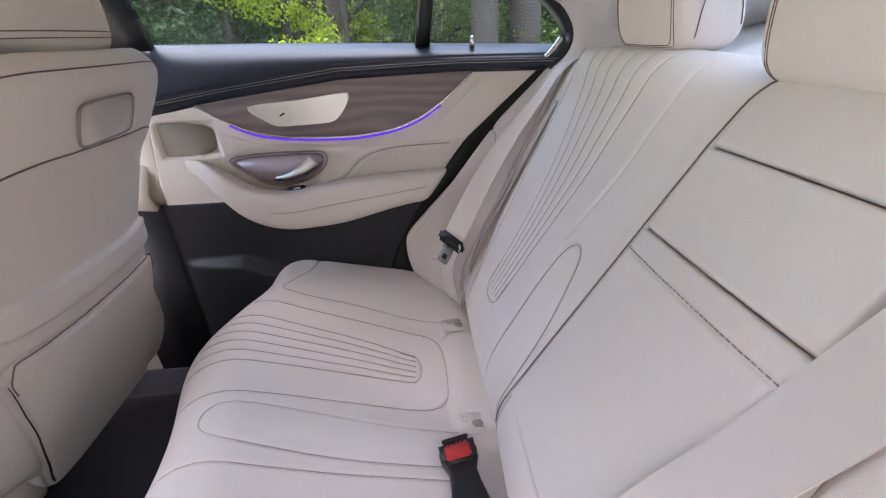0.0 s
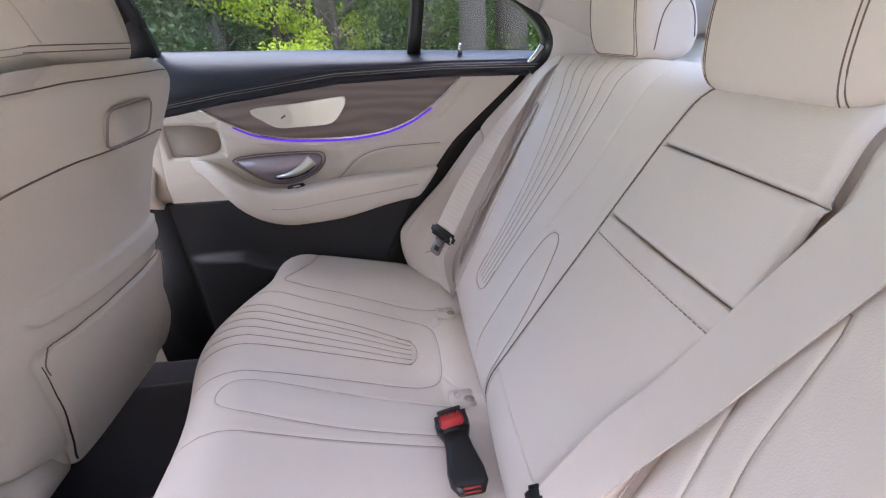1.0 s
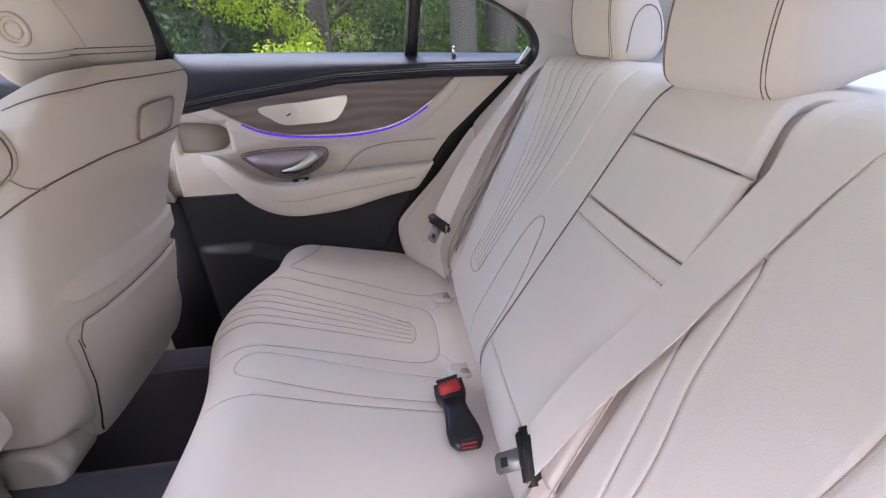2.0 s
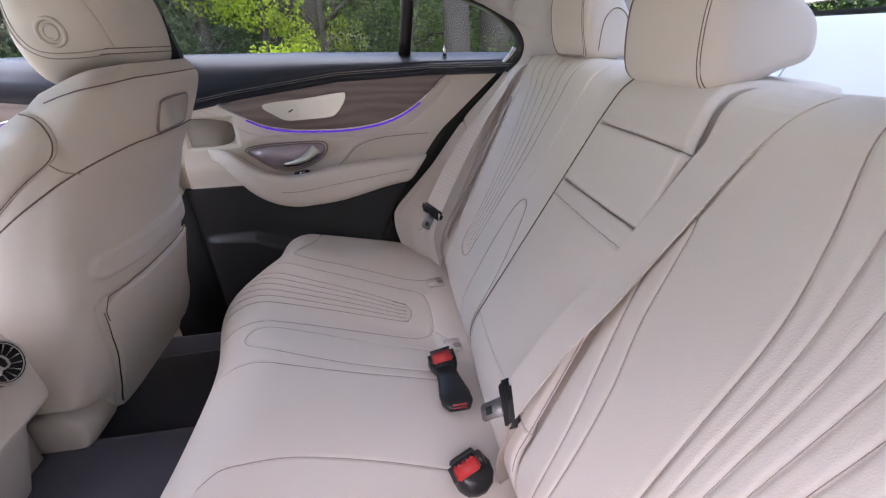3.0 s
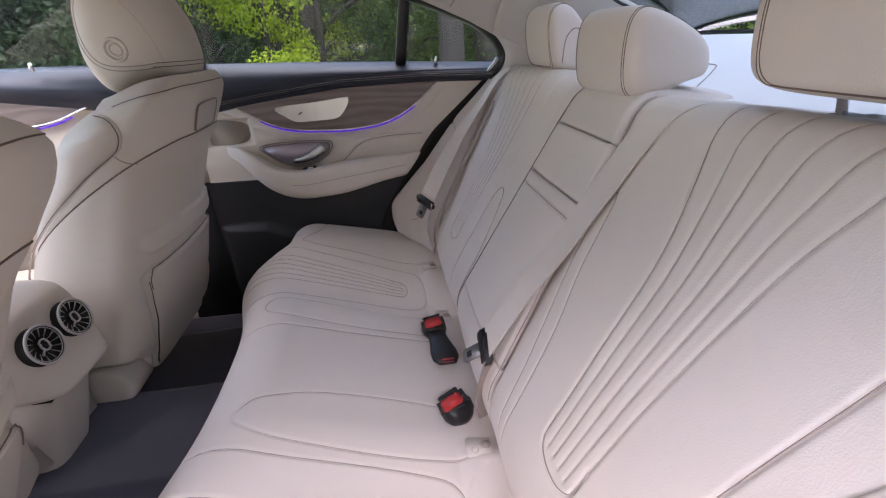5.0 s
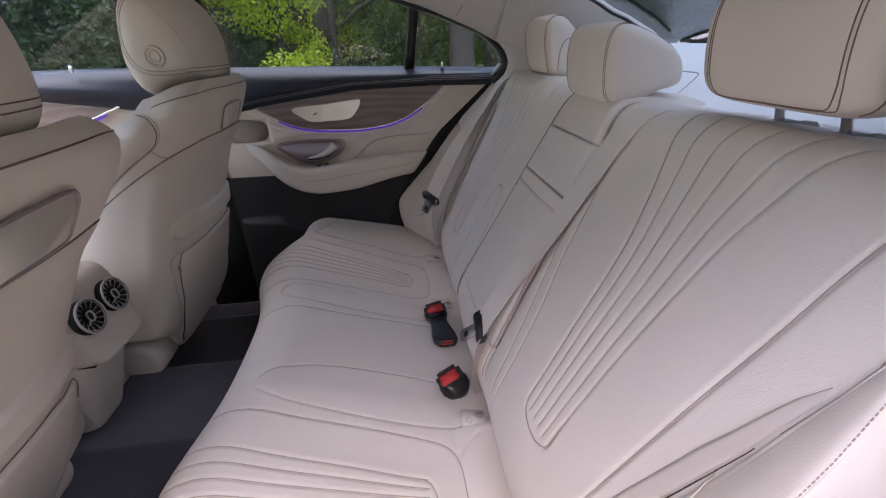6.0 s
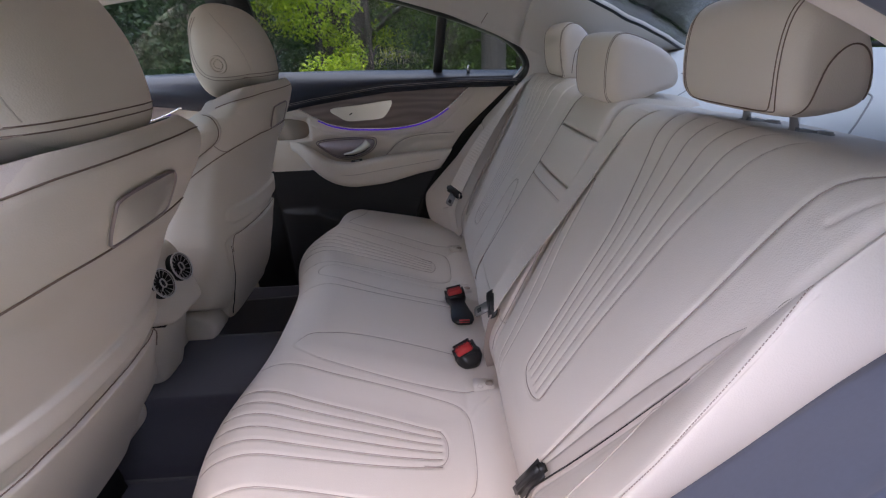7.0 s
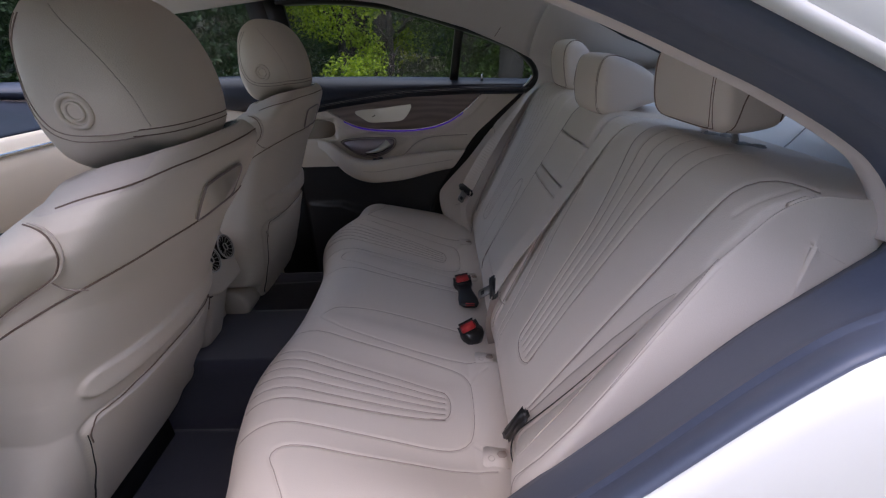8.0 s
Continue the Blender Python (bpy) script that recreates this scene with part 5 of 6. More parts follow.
    # the pocket's upper edge
    edge_ = smooth_line([(-0.166, 0.670), (-0.168, 0.690), (-0.160, 0.707), (-0.142, 0.714), (0.0, 0.715), (0.142, 0.714), (0.160, 0.707), (0.168, 0.690), (0.166, 0.670)], 90)
    part("pocket_edge", tube(skew(on_back(edge_, -0.0004)), 0.0010, 6), THREAD, st)
    # seam below the shoulder line
    lev = R[len(zs) - 5]
    keep = np.array(sorted([tuple(p) for p in lev if p[0] > -0.552], key=lambda p: math.atan2(p[1] - yc, p[0] + 0.55)))
    part("top_seam", tube(skew(smooth_line(keep[::3], 90) + np.array([0.0004, 0, 0.0004])), 0.0010, 5), THREAD, st)
    cush = pillow(closed_line([(-0.82, 0.42), (-0.83, 0.52), (-0.90, 0.56), (-1.10, 0.58), (-1.22, 0.56), (-1.24, 0.48), (-1.10, 0.42), (-0.85, 0.38)], 40), (-0.97, 0.48), yc, 0.25, 5.0, 17)
    part("seat_cushion", (skew(cush[0]), cush[1]), CREAM_FRONT, st)
    part("seat_base", block((0.36, 0.38, 0.15), (dx - 1.03, yc, 0.345), 0.02), BLACK, st)
    # hinge drum at the foot, towards the console
    for q in (1, -1):
        drum = [[(-0.738 + 0.054 * k_ * math.cos(a), yc + q * (0.190 + w_), 0.465 + 0.054 * k_ * math.sin(a)) for a in np.linspace(0, 2 * math.pi, 40, endpoint=False)]
                for w_, k_ in ((-0.055, 0.98), (0.020, 1.0), (0.028, 0.97), (0.033, 0.90), (0.035, 0.70), (0.035, 0.05))]
        dv, df = rings(drum)
        part("hinge_cover", (skew(dv), df), SHELL, st)
    # grip panel with chrome rim
    grip = closed_line([(-0.056, 1.010), (-0.04, 1.017), (0.0, 1.019), (0.045, 1.018), (0.055, 1.008), (0.053, 0.982), (0.045, 0.970), (0.0, 0.967), (-0.046, 0.966), (-0.056, 0.974)], 48) - np.array([0, 0.006])
    bow = lambda u: 1.3 * abs(u) ** 2.4
    gp = part("coat_grip", prism([(a, b) for a, b in grip], 0.004, lambda u, q_, d: tuple(skew((xr(q_) - 0.0005 + d - bow(u), yc + u, q_))), 0.0015), CREAM_FRONT, st)
    part("grip_rim", tube(skew([(xr(b) + 0.0035 - bow(a), yc + a, b) for a, b in grip]), 0.0018, 8, True), BRONZE, gp, "thin dark chrome rim")
    # headrest
    HALF = 0.107
    hc = HEAD_C + np.array([dx, 0])
    prof = hc + (HEAD - HEAD_C) * np.array([0.96, 0.985])
    hr = part("headrest", pillow(prof, hc, yc, HALF, 3.2, 37), CREAM_FRONT, st, "rounded cream leather headrest")

    def on_pad(line, q, proud=0.0004):
        """Points of the headrest's side, from x and z."""
        out = []
        pa = np.arctan2(prof[:, 1] - hc[1], prof[:, 0] - hc[0])
        order = np.argsort(pa)
        pr_ = np.linalg.norm(prof - hc, axis=1)[order]
        for x, z in line:
            d = np.array([x + dx, z]) - hc
            r_ = min(0.985, np.linalg.norm(d) / np.interp(math.atan2(d[1], d[0]), pa[order], pr_, period=2 * math.pi))
            out.append((x + dx, yc + q * (HALF * (1 - r_ ** 3.2) ** (1 / 3.2) + proud), z))
        return np.array(out)

    rear_half = prof[prof[:, 0] > hc[0] + 0.02]
    rear_half = rear_half[np.argsort(rear_half[:, 1])]
    for z_line in (1.082, 1.089):
        loop = []
        for u in np.linspace(-0.90, 0.90, 70):
            k_ = (1 - abs(u) ** 3.2) ** (1 / 3.2)
            zq = hc[1] + (z_line - hc[1]) / k_
            if zq > rear_half[0, 1] + 0.002:
                loop.append((hc[0] + (np.interp(zq, rear_half[:, 1], rear_half[:, 0]) - hc[0]) * k_ + 0.0004, yc + HALF * u, z_line))
        part("headrest_seam", tube(loop, 0.0007, 5), THREAD, hr)
    for q in (1, -1):
        for o_ in (0.0, 0.007):
            part("headrest_seam", tube(on_pad(smooth_line([(-0.488, 1.082 + o_), (-0.53, 1.078 + o_), (-0.57, 1.080 + o_), (-0.598 + o_, 1.096 + o_ / 2), (-0.610 + o_, 1.13), (-0.608 + o_, 1.17), (-0.588 + o_, 1.208)], 50), q), 0.0007, 5), SEAMCOL, hr)
        part("headrest_seam", tube(on_pad(smooth_line([(-0.484, 1.092), (-0.492, 1.13), (-0.512, 1.17), (-0.548, 1.215)], 30), q), 0.0007, 5), PIPING, hr)
        for r_, tr in ((0.0170, 0.0030), (0.0095, 0.0018)):
            part("round_mark", tube(on_pad([(-0.550 + r_ * math.cos(a), 1.112 + r_ * math.sin(a)) for a in np.linspace(0, 2 * math.pi, 36, endpoint=False)], q, 0.0003), tr, 8, True), CREAM_FRONT, hr, "raised round leather mark")
        part("headrest_post", tube([(dx - 0.535, yc + q * 0.055, 0.99), (dx - 0.545, yc + q * 0.055, 1.06)], 0.006, 12), CHROME, st)
    return st


front_seat(0.0, 0.324, "cream leather front seat with round-marked headrest, set well forward", 0.0, 0.245)
front_seat(0.066, -0.384, "cream leather front seat with headrest, reclined towards the bench", 0.172, 0.258)

# ---- centre console end with two round vents ----
con = thing("centre_console", "cream centre console end with two chrome-ringed air vents", "console", at=(-0.75, 0, 0.44))
g = np.linspace(0, 2 * math.pi, 64, endpoint=False)
c, s_ = np.cos(g), np.sin(g)


def console_ring(z, half, xb, sq, deep=0.16):
    return np.stack([xb - deep + deep * np.sign(c) * np.abs(c) ** sq, -0.012 + half * np.sign(s_) * np.abs(s_) ** sq, np.full(64, z)], 1)


R = []
for t in np.concatenate([np.linspace(0, 0.1, 6), np.linspace(0.12, 0.80, 12), np.linspace(0.82, 1, 10)]):
    half = np.interp(t, [0, 0.03, 0.10, 0.45, 0.75, 0.90, 0.97, 1], [0.062, 0.074, 0.082, 0.098, 0.099, 0.090, 0.074, 0.052])
    back_in = 0.010 * max(0.0, 1 - t / 0.06) ** 2 + 0.05 * (max(0.0, t - 0.84) / 0.16) ** 2
    R.append(console_ring(0.612 + 0.160 * t, half, -0.644 - 0.050 * t - back_in, 0.30))
part("vent_housing", rings(R), SHELL, con)
part("console_base", rings([console_ring(z, half, xb, 0.34) for z, half, xb in ((0.40, 0.052, -0.752), (0.46, 0.056, -0.728), (0.56, 0.066, -0.695), (0.612, 0.072, -0.680), (0.620, 0.072, -0.690))]), SHELL, con)
part("console_tunnel", block((0.62, 0.20, 0.30), (-1.05, 0, 0.58), 0.03), SHELL, con)
part("housing_gap", block((0.03, 0.13, 0.004), (-0.688, -0.012, 0.6105), 0.001, 1), GAP, con)
for sg in (1, -1):
    c = np.array([-0.6643, -0.013 + sg * 0.0375, 0.703])
    nrm = np.array([0.963, 0, 0.27])
    up = np.array([-0.27, 0, 0.963])
    rt = np.array([0, 1.0, 0])
    rad = 0.032

    def disc(r, d, a):
        return c + nrm * d + rt * r * math.cos(a) + up * r * math.sin(a)

    turns = np.linspace(0, 2 * math.pi, 40, endpoint=False)
    vent = part("air_vent", rings([[disc(r, d, a) for a in turns] for r, d in ((rad, -0.01), (rad, 0.0055), (0.0285, 0.0055), (0.0275, -0.0038), (0.001, -0.0038))]), GAP, con, "round turbine air vent")
    part("vent_ring", tube([disc(rad - 0.0005, 0.0055, a) for a in turns], 0.0019, 10, True), SATIN, vent, "chrome vent ring")
    part("vent_ring", tube([disc(0.0278, 0.0045, a) for a in turns], 0.0008, 8, True), SATIN, vent)
    for k in range(14):
        a = 2 * math.pi * k / 14 + 0.13
        part("vent_blade", tube([disc(0.0140, -0.001, a), disc(0.020, 0.0010, a + 0.06), disc(0.0268, 0.0025, a + 0.10)], [0.0003, 0.0006, 0.0012], 6), SATIN, vent)
    part("vent_hub", tube([disc(0.0072 * (1.0 if abs(math.sin(a)) < 0.7 else 1.25), 0.004, a) for a in turns], 0.0016, 8, True), SATIN, vent)
    part("vent_tab", tube([disc(0.0080, 0.004, -2.4), disc(0.0180, 0.002, -2.4)], 0.0017, 6), SATIN, vent)
    part("vent_hub_face", rings([[disc(r, d, a) for a in turns] for r, d in ((0.0065, -0.002), (0.0065, 0.003), (0.001, 0.0035))]), BLACK, vent)

# ---- rear headrests ----
def rear_headrest(yc, half, prof_pts, posts, label, arch_side=True):
    pr = closed_line(prof_pts, 60)
    c = pr.mean(0)
    ob = thing("rear_headrest", label, "headrest", "rear headrests", at=(float(c[0]), yc, 1.04))
    part("pad", pillow(pr, c, yc, half, 5.0, 41, 0.85), CREAM, ob)

    def on_rest(k, u):
        """A place on the pad: k along its outline from the front foot upwards, u across."""
        q = np.array([np.interp(k % 60, np.arange(61), np.append(pr[:, n], pr[0, n])) for n in (0, 1)])
        q = c + (q - c) * ((1 - abs(u) ** 5.0) ** 0.2) ** 0.85 * 1.003
        return q[0], yc + u * half, q[1]

    # two sewn lines round the front panel, over the top and across its foot
    for u0, k0 in ((0.755, 0.2), (0.795, -0.9)):
        down = [(k, u0) for k in range(36, 6, -1)] + [(k0 + 5.5 * (1 - math.sin(g_)), u0 - 0.16 * (1 - math.cos(g_))) for g_ in np.linspace(0, math.pi / 2, 12)]
        foot = [(k0, u) for u in np.linspace(u0 - 0.20, 0.20 - u0, 24)]
        part("seam", tube([on_rest(k, u) for k, u in down + foot + [(k, -u) for k, u in down[::-1]]], 0.0006, 5), THREAD, ob)
    if arch_side:
        for sg in (1, -1):
            arc = smooth_line([(0.281, 1.058), (0.281, 1.083), (0.285, 1.106), (0.296, 1.120), (0.309, 1.122), (0.322, 1.114), (0.331, 1.098), (0.337, 1.072)], 40)
            pts = []
            for ax, az in arc:
                d = np.array([ax, az]) - c
                rr_ = np.linalg.norm(d)
                ang = math.atan2(d[1], d[0])
                pa = np.arctan2(pr[:, 1] - c[1], pr[:, 0] - c[0])
                j = np.argmin(np.abs(np.angle(np.exp(1j * (pa - ang)))))
                k = min(0.985, rr_ / np.linalg.norm(pr[j] - c))
                u = (1 - (k ** (1 / 0.85)) ** 5.0) ** 0.2
                pts.append((ax, yc + sg * (u * half + 0.0006), az))
            part("side_seam", tube(pts, 0.0008, 5), THREAD, ob)
    for q in posts:
        part("post", tube([(float(c[0]) + 0.038, yc + q, 1.012), (float(c[0]) + 0.020, yc + q, 1.080)], 0.0048, 14), CHROME, ob)
        part("post_socket", block((0.030, 0.026, 0.008), (float(c[0]) + 0.040, yc + q, 1.029), 0.0035), STITCHGREY, ob, "grey post guide")
        part("guide_catch", block((0.014, 0.018, 0.006), (float(c[0]) + 0.058, yc + q - 0.012, 1.030), 0.0025), STITCHGREY, ob)
    return ob


SIDE = [(0.270, 1.054), (0.257, 1.080), (0.250, 1.130), (0.256, 1.160), (0.278, 1.172), (0.305, 1.160), (0.335, 1.122), (0.352, 1.078), (0.346, 1.054), (0.320, 1.043), (0.293, 1.043)]
MIDP = [(0.262, 1.020), (0.236, 1.037), (0.228, 1.085), (0.232, 1.128), (0.252, 1.144), (0.300, 1.130), (0.345, 1.105), (0.364, 1.080), (0.364, 1.052), (0.33, 1.040), (0.295, 1.026)]
SIDE_LOW = [(a_, b_ - 0.006 * float(step(np.array(-b_), -1.09, -1.05))) for a_, b_ in SIDE]
SIDE_HIGH = [(0.268, 1.059), (0.256, 1.082), (0.250, 1.130), (0.256, 1.160), (0.278, 1.172), (0.305, 1.160), (0.335, 1.122), (0.352, 1.082), (0.347, 1.062), (0.322, 1.054), (0.293, 1.052)]
rear_headrest(0.352, 0.094, SIDE_LOW, (0.05, -0.05), "cream leather outer rear headrest on chrome posts")
rear_headrest(-0.338, 0.100, SIDE_HIGH, (0.038, -0.038), "cream leather outer rear headrest on chrome posts")
rear_headrest(0.012, 0.096, MIDP, (0.045, -0.045), "low cream leather centre rear headrest", False)

# ---- seat belts and buckles ----
def tongue(name, at, along, across, label, parent, wide=0.070):
    """Black plastic tongue head with its steel blade."""
    al_, ac = Vector(along).normalized(), Vector(across).normalized()
    no = al_.cross(ac).normalized()
    m = Matrix((al_, ac, no)).transposed().to_4x4()
    head = part("tongue", block((0.024, wide, 0.015), at, 0.006, 3, m), GLOSS, parent, "black plastic belt tongue")
    part("tongue_grip", block((0.014, wide - 0.014, 0.018), Vector(at) - al_ * 0.004, 0.005, 3, m), GLOSS, head)
    outl = [(0.008, -0.012), (0.044, -0.012), (0.048, -0.008), (0.048, 0.008), (0.044, 0.012), (0.008, 0.012)]
    at = Vector(at)
    part("steel_blade", prism(outl, 0.003, lambda u, v_, d: tuple(at + al_ * u + ac * v_ + no * (d - 0.0015))), STEEL, head, "dull steel belt tongue blade")
    part("blade_slot", block((0.012, 0.012, 0.0038), at + al_ * 0.034, 0.001, 1, m), BLACK, head)


def outer_belt(sg, tip):
    b = thing("seat_belt", "beige seat belt hanging with black tongue beside the seat back", "seat belt", "rear seat belts", at=(0.1, sg * 0.53, 0.6))
    tip = np.array(tip)
    path = smooth_line([back_point(sg * 0.545, 0.70, 0.004), back_point(sg * 0.560, 0.63, 0.008), back_point(sg * 0.572, 0.55, 0.022), back_point(sg * 0.566, 0.46, 0.042), back_point(sg * 0.535, 0.35, 0.062), tip], 50)
    acr = np.stack([np.concatenate([np.zeros(12), np.linspace(0, -0.77, 38)]), np.concatenate([np.full(12, 0.9), np.linspace(0.9, 0.33, 38)]), np.concatenate([np.zeros(12), np.linspace(0, 0.56, 38)])], 1) * np.array([1, sg, 1])
    part("webbing", ribbon(path, np.linspace(0.047, 0.044, 50), acr), WEB, b, smooth=False)
    low = smooth_line([tip + np.array([0.012, 0, 0]), back_point(sg * 0.525, 0.16, 0.05), back_point(sg * 0.53, 0.08, 0.035)], 20)
    part("lower_webbing", ribbon(low, 0.044, acr[20:40]), WEB, b, smooth=False)
    back_w = smooth_line([back_point(sg * 0.528, 0.56, 0.004), back_point(sg * 0.520, 0.40, 0.008), back_point(sg * 0.512, 0.24, 0.012), back_point(sg * 0.505, 0.08, 0.016)], 30)
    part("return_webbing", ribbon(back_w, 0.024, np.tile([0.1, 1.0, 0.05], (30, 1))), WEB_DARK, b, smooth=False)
    d = path[-1] - path[-4]
    tongue("tongue", tip, d, acr[-1], "", b, 0.062)


outer_belt(1, (-0.002, 0.488, 0.690))

lb = thing("seat_belt", "beige seat belt tucked into the slit beside the seat back", "seat belt", "rear seat belts", at=(0.04, -0.49, 0.6))
slit = np.linspace(0.02, 0.43, 50)
lip = np.array([back_point(-float(outer_line(q, -1)) - 0.002, q, 0.0015 + 0.006 * float(step(q, 0.30, 0.10))) for q in slit])
bs = np.linspace(0.10, 0.515, 60)
b_out = outer_line(bs, -1) - 0.0035
b_in = b_out - np.interp(bs, [0.10, 0.20, 0.30, 0.40, 0.48, 0.515], [0.014, 0.018, 0.021, 0.019, 0.010, 0.001])
bw_ = np.linspace(0, 1, 6)[None, :]
BY = b_in[:, None] * (1 - bw_) + b_out[:, None] * bw_
BP = back_point(BY, bs[:, None] + 0 * bw_, 0.0026 - 0.0016 * bw_ ** 2 - 0.004 * step(bs, 0.46, 0.515)[:, None])
BP[..., 1] *= -1
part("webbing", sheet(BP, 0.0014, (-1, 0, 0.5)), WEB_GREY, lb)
# the lip of the slit, an edge of leather
fs_ = np.linspace(0.16, 0.395, 40)
fy_ = np.interp(fs_, [0.16, 0.230, 0.291, 0.342, 0.373, 0.395], [0.535, 0.541, 0.545, 0.544, 0.541, 0.533])
wy_, wh_ = near_wing(fs_, outer_line(fs_, -1), np.full(40, -0.004))
flap_h = np.array([np.interp(y_, a_[:45], b_[:45]) for y_, a_, b_ in zip(fy_, wy_, wh_)])
part("slit_lip", tube(back_point(-fy_, fs_, flap_h), np.linspace(0.0013, 0.0008, 40), 6), PIPING, lb)
part("slit_edge", tube(lip[6:] + np.array([-0.001, 0.003, 0]), np.linspace(0.0015, 0.0004, 44), 6), GAP, lb)
lt = (back_point(-0.459, 0.112, 0.016) + back_point(-0.484, 0.200, 0.016)) / 2
along = Vector(back_point(-0.484, 0.200, 0.016) - back_point(-0.459, 0.112, 0.016)).normalized()
no_ = Vector((-math.cos(LEAN), -0.35, math.sin(LEAN))).normalized()
ac_ = no_.cross(along).normalized()
turn_ = Matrix((along, ac_, along.cross(ac_))).transposed().to_4x4()
head_ = part("tongue", block((0.098, 0.024, 0.014), Vector(lt), 0.0068, 5, turn_), GLOSS, lb, "black plastic belt tongue")
part("tongue_slot", block((0.066, 0.006, 0.003), Vector(lt) + along.cross(ac_) * 0.0065, 0.001, 1, turn_), BLACK, head_)


mb = thing("seat_belt", "beige centre seat belt lying across the folded armrest", "seat belt", "rear seat belts", at=(0.05, -0.15, 0.5))
tip = np.array([0.030, -0.108, 0.640])
path = smooth_line([back_point(-0.176, 0.74, -0.016), back_point(-0.173, 0.70, -0.002), back_point(-0.162, 0.650, 0.0012), back_point(-0.147, 0.60, 0.0022), back_point(-0.133, 0.50, 0.005), back_point(-0.122, 0.40, 0.009), back_point(-0.113, 0.31, 0.020), tip], 60)
acr = np.stack([np.concatenate([np.zeros(40), np.linspace(0.0, 0.05, 20)]), np.full(60, 0.95), np.concatenate([np.zeros(40), np.linspace(0, 0.40, 20)])], 1)
part("webbing", ribbon(path, np.linspace(0.058, 0.050, 60), acr, 0.0022), WEB, mb, smooth=False)
lowp = smooth_line([tip + np.array([0.004, -0.02, -0.008]), (0.028, -0.125, 0.60), (0.024, -0.110, 0.53), (0.036, -0.10, 0.455)], 20)
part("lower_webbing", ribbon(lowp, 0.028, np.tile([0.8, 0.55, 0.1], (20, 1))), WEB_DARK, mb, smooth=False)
tongue("tongue", tip, (-0.70, 0.30, -0.62), (0.05, 0.90, 0.43), "", mb, 0.066)


def buckle(at, face, stalk, long, label, group="rear belt buckles"):
    """A belt buckle: its head looks along face with a red key, its stalk runs off along the cushion."""
    at = Vector(at)
    fa = Vector(face).normalized()
    sk = Vector(stalk).normalized()
    ac = sk.cross(fa).normalized()
    dn = fa.cross(ac).normalized()
    m = Matrix((ac, dn, fa)).transposed().to_4x4()
    b = thing("belt_buckle", label, "belt buckle", group, at=tuple(at))
    part("head", block((0.053, 0.036, 0.050), at - fa * 0.022, 0.008, 4, m), GLOSS, b)
    key = part("red_key", block((0.039, 0.021, 0.010), at + dn * 0.004 + fa * 0.0005, 0.003, 3, m), RED, b, "red release key")
    part("slot", block((0.040, 0.004, 0.004), at - dn * 0.0125 + fa * 0.0008, 0.001, 1, m), BLACK, b)
    for k in range(5):
        part("key_lettering", block((0.0040, 0.0040, 0.0012), at + ac * (0.0065 * (k - 2)) - dn * 0.004 + fa * 0.0052, 0.0, 1, m), RED_DEEP, key)
    up_ = Vector((0.12, 0, 1.0))
    acs = up_.cross(sk).normalized()
    up_ = sk.cross(acs).normalized()
    base = at - fa * 0.030
    if long:
        shape = ((-0.004, 0.058, 0.030), (0.012, 0.055, 0.028), (0.030, 0.041, 0.021), (0.048, 0.044, 0.020), (0.085, 0.058, 0.019), (0.106, 0.057, 0.017), (0.120, 0.040, 0.010))
    else:
        shape = ((-0.010, 0.050, 0.034), (0.006, 0.060, 0.042), (0.022, 0.056, 0.040), (0.034, 0.040, 0.028), (0.040, 0.016, 0.012))
    secs = []
    for u, w_, h_ in shape:
        secs.append([base + sk * u + acs * (w_ / 2 * np.sign(math.cos(g)) * abs(math.cos(g)) ** 0.55) + up_ * (h_ / 2 * np.sign(math.sin(g)) * abs(math.sin(g)) ** 0.55) for g in np.linspace(0, 2 * math.pi, 24, endpoint=False)])
    part("stalk", rings(secs), GLOSS, b)
    if long:
        ms = Matrix((sk, acs, up_)).transposed().to_4x4()
        part("end_key", block((0.010, 0.034, 0.010), base + sk * 0.116 + up_ * 0.003, 0.004, 3, ms), RED, b, "red end cap")


buckle(on_cushion(-0.064, 0.124, 0.040), (-0.10, -0.35, 0.95), (0.12, -1.0, -0.02), True, "black belt buckle with red key lying on the cushion")
buckle(on_cushion(-0.062, -0.114, 0.040), (-0.30, -0.45, 0.85), (0.30, -0.95, -0.22), False, "short black belt buckle with red key beside the centre seat")

# ---- trees and undergrowth beyond the far windows ----
rng = np.random.default_rng(4)


def leaves(centres, radii, count, size, droop=0.3):
    """Many small folded leaves scattered through clumps."""
    c = np.asarray(centres)
    k = rng.integers(0, len(c), count)
    d = rng.normal(size=(count, 3))
    d /= np.linalg.norm(d, axis=1, keepdims=True)
    p = c[k] + d * (np.asarray(radii)[k] * rng.uniform(0.35, 1.0, count) ** 0.5)[:, None]
    a = rng.normal(size=(count, 3)) - np.array([0, 0, droop])
    a /= np.linalg.norm(a, axis=1, keepdims=True)
    b = np.cross(a, rng.normal(size=(count, 3)))
    b /= np.maximum(np.linalg.norm(b, axis=1, keepdims=True), 1e-6)
    n = np.cross(a, b)
    s = (size * rng.uniform(0.6, 1.3, count))[:, None]
    v = np.stack([p, p + a * s * 0.5 + b * s * 0.28 + n * s * 0.08, p + a * s, p + a * s * 0.5 - b * s * 0.28 + n * s * 0.08], 1).reshape(-1, 3)
    i = np.arange(count) * 4
    f = np.concatenate([np.stack([i, i + 1, i + 2], 1), np.stack([i, i + 2, i + 3], 1)])
    return v, f.tolist()


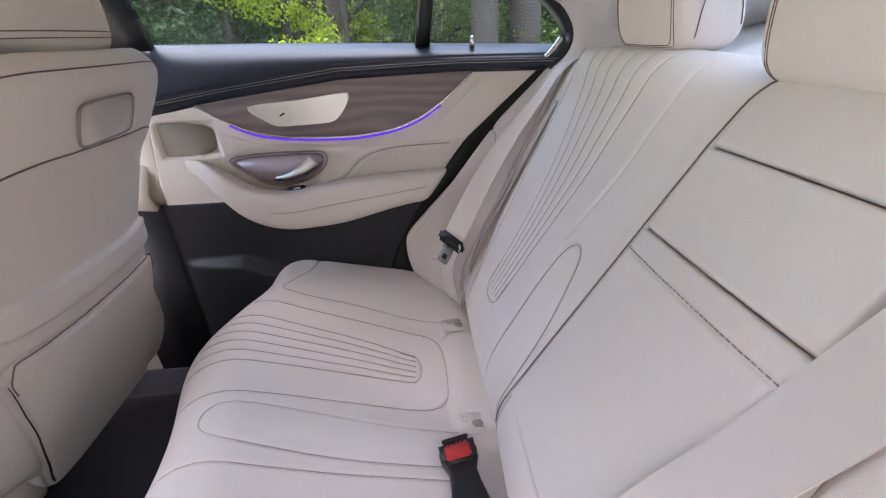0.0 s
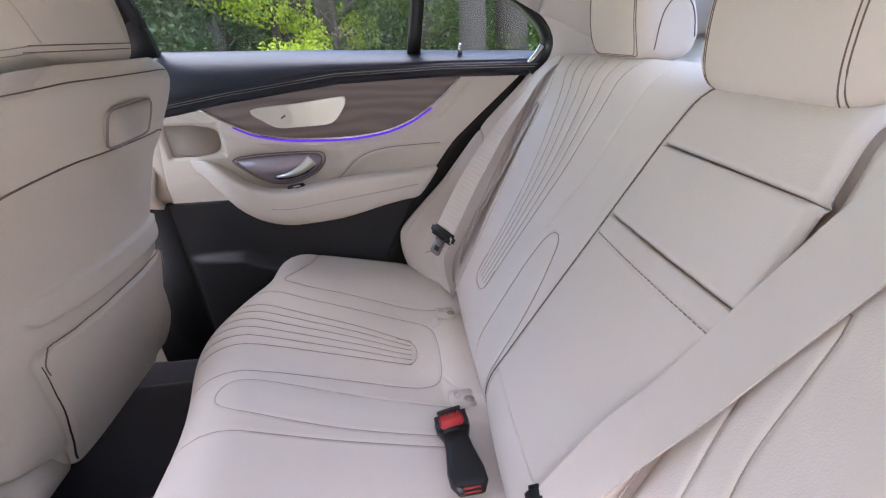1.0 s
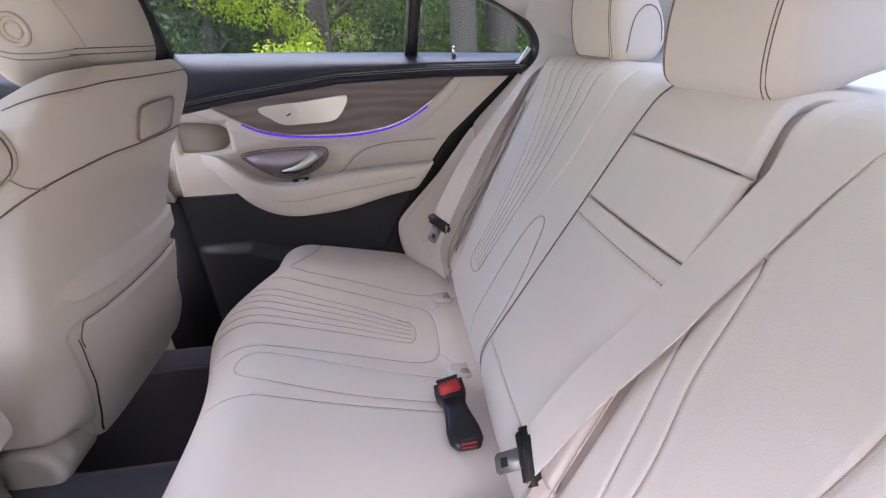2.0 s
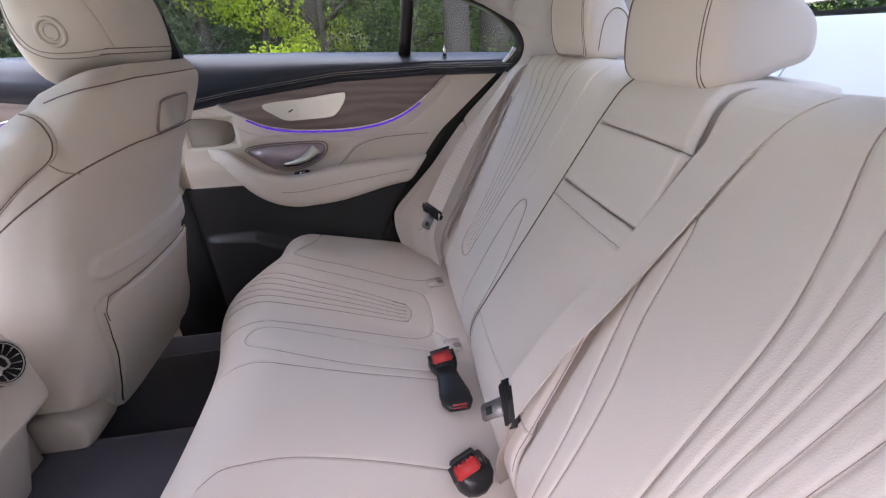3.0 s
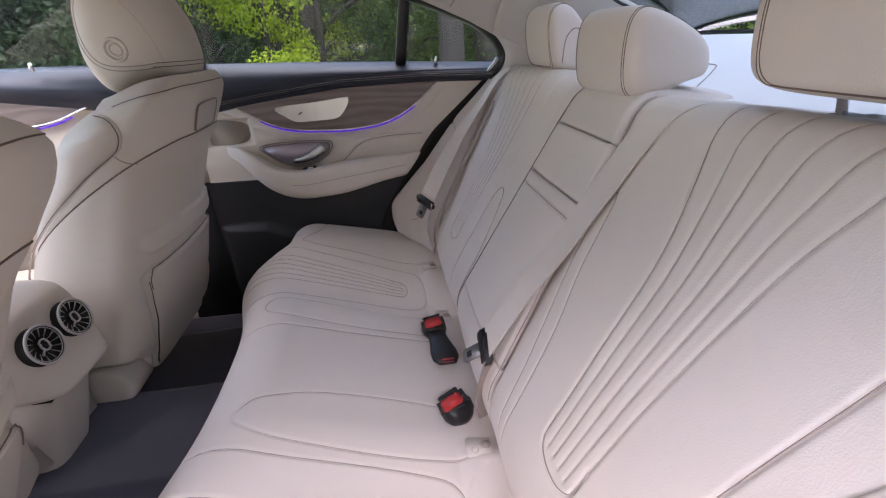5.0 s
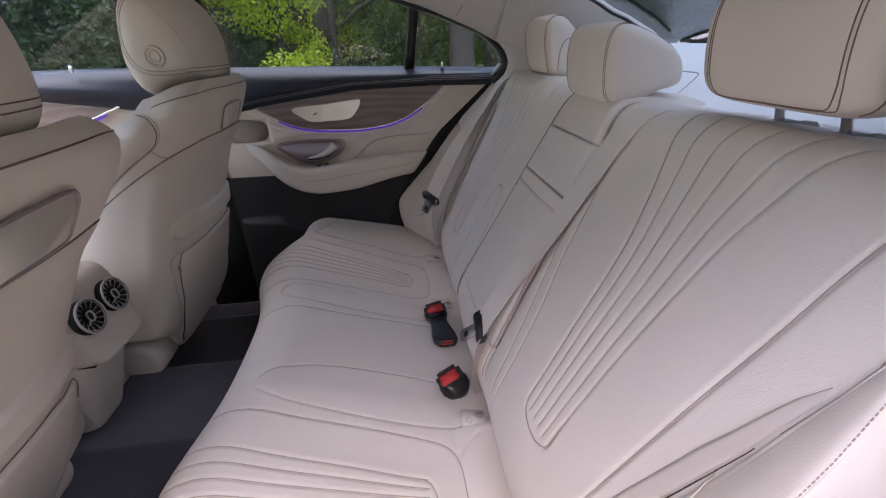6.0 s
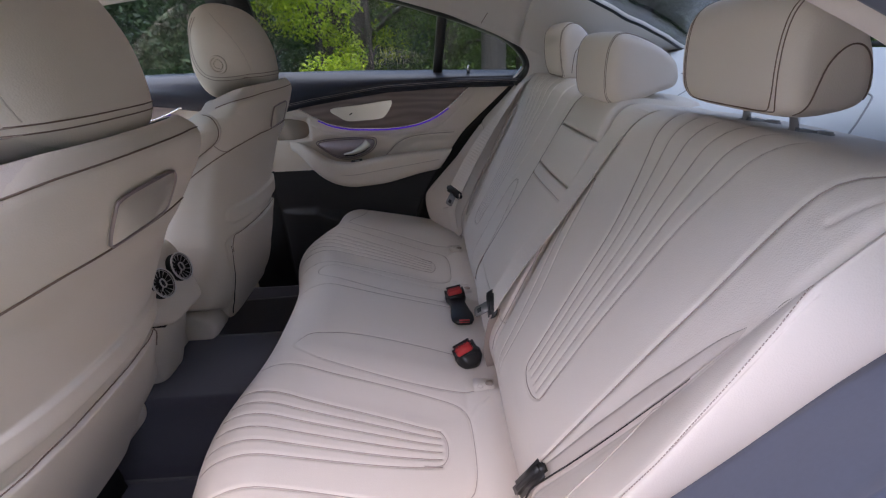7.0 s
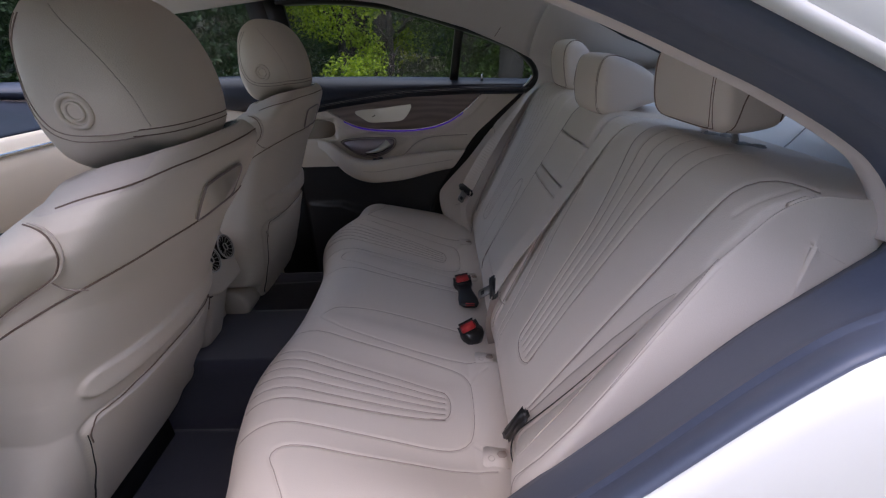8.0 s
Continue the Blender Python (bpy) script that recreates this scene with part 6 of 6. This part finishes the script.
def tree(at, high, girth, leafmat, count, size, label, spread=1.1, low=0.5, lean=0.0, name="tree"):
    at = np.array(at, float)
    ob = thing(name, label, name, "trees beyond the car", at=tuple(at))
    ln = [at + np.array([lean * t ** 1.5 + 0.06 * girth * 10 * math.sin(5 * t + at[0]), 0.1 * math.sin(3 * t + at[1]), high * t - 0.05]) for t in np.linspace(0, 1, 14)]
    part("trunk", tube(ln, girth * np.linspace(1.25, 0.25, 14) ** 0.8, 12), BARK, ob)
    cs, rs = [], []
    for k in range(9):
        t = rng.uniform(low, 0.95)
        p0 = ln[int(t * 13)]
        ang, reach = rng.uniform(0, 2 * math.pi), spread * rng.uniform(0.6, 1.2)
        p2 = p0 + np.array([math.cos(ang) * reach, math.sin(ang) * reach, rng.uniform(-0.1, 0.6)])
        p1 = (p0 + p2) / 2 + np.array([0, 0, 0.15])
        part("limb", tube(smooth_line([p0, p1, p2], 10), np.linspace(girth * 0.4, girth * 0.06, 10), 7), BARK, ob)
        for w_ in (0.55, 0.8, 1.0):
            cs.append(p0 * (1 - w_) + p2 * w_ + rng.normal(size=3) * 0.12)
            rs.append(spread * rng.uniform(0.22, 0.42))
    tagged(part("crown", leaves(cs, rs, count, size), leafmat, ob, smooth=False), kind="stuff")
    return ob


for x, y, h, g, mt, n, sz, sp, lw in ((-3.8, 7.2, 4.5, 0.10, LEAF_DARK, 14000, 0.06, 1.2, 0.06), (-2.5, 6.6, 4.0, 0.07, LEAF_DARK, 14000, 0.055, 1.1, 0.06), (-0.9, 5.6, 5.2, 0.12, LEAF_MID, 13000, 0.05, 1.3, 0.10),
                                      (-1.25, 4.6, 3.6, 0.05, LEAF_SUNLIT, 17000, 0.042, 0.75, 0.06), (0.35, 6.6, 5.5, 0.13, LEAF_MID, 11000, 0.052, 1.3, 0.15), (-0.75, 5.2, 3.2, 0.04, LEAF_SUNLIT, 9000, 0.042, 0.6, 0.06),
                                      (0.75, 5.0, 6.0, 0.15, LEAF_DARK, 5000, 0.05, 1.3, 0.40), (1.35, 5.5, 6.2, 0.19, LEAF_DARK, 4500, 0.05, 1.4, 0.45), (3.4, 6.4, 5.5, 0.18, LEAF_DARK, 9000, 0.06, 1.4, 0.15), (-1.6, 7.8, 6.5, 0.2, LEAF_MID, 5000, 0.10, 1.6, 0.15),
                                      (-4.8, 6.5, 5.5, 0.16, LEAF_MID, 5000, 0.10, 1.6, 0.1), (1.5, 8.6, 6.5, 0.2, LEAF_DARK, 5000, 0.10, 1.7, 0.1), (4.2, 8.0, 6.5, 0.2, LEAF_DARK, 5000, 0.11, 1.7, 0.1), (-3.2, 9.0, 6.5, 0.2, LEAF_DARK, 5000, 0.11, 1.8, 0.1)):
    # the leaf colour alone makes a tree look sunlit or shaded
    word = {LEAF_DARK: "tree with dark green leaves behind the car window", LEAF_MID: "green leafy tree with grey bark", LEAF_SUNLIT: "young tree with yellow-green leaves coloured as if sunlit"}[mt]
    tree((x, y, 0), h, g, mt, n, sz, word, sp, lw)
cs = [(rng.uniform(-7.0, -2.0), rng.uniform(3.2, 4.2), rng.uniform(0.1, 3.6)) for _ in range(200)]
tagged(part("ivy_hedge", leaves(cs, np.full(200, 0.5), 90000, 0.06), LEAF_DARK, smooth=False), "dense dark ivy hedge beside the parked car", "hedge", kind="stuff")
cs = [(rng.uniform(-6, 7), rng.uniform(3.4, 9.5), rng.uniform(0.1, 1.0)) for _ in range(160)]
tagged(part("undergrowth", leaves(cs, np.full(160, 0.5), 40000, 0.055), LEAF_MID, smooth=False), "dense green undergrowth below the trees", "undergrowth", kind="stuff")
cs = [(rng.uniform(-14, 13), rng.uniform(10, 14), rng.uniform(0.2, 8.0)) for _ in range(420)]
tagged(part("woodland", leaves(cs, np.full(420, 1.3), 90000, 0.14), LEAF_DARK, smooth=False), "dark woodland behind the nearer trees", "woodland", kind="stuff")
# out-of-view leaves, added to block low sky light at the doorway
cs = [(rng.uniform(-14, 13), rng.uniform(-13, -8.0), rng.uniform(0.2, 7.5)) for _ in range(520)]
tagged(part("woodland", leaves(cs, np.full(520, 1.4), 60000, 0.25), LEAF_MID, smooth=False), "unseen green woodland added opposite the open door to cut low light", "woodland", kind="stuff")
cs = [(rng.uniform(9.0, 13.0), rng.uniform(-9, 10), rng.uniform(0.2, 5.0)) for _ in range(300)]
tagged(part("woodland", leaves(cs, np.full(300, 1.4), 40000, 0.22), LEAF_DARK, smooth=False), "dark green woodland behind the parked car", "woodland", kind="stuff")
# curved sheet whose near-black green stands in for shade between the trees
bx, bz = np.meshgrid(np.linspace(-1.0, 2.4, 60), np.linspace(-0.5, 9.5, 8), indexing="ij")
tagged(part("backdrop", sheet(np.stack([17 * np.sin(bx), 17 * np.cos(bx), bz], -1), 0.1, (0, -1, 0)), WOODS), "near-black green sheet for the shaded depth of the woods", "backdrop", kind="structure")
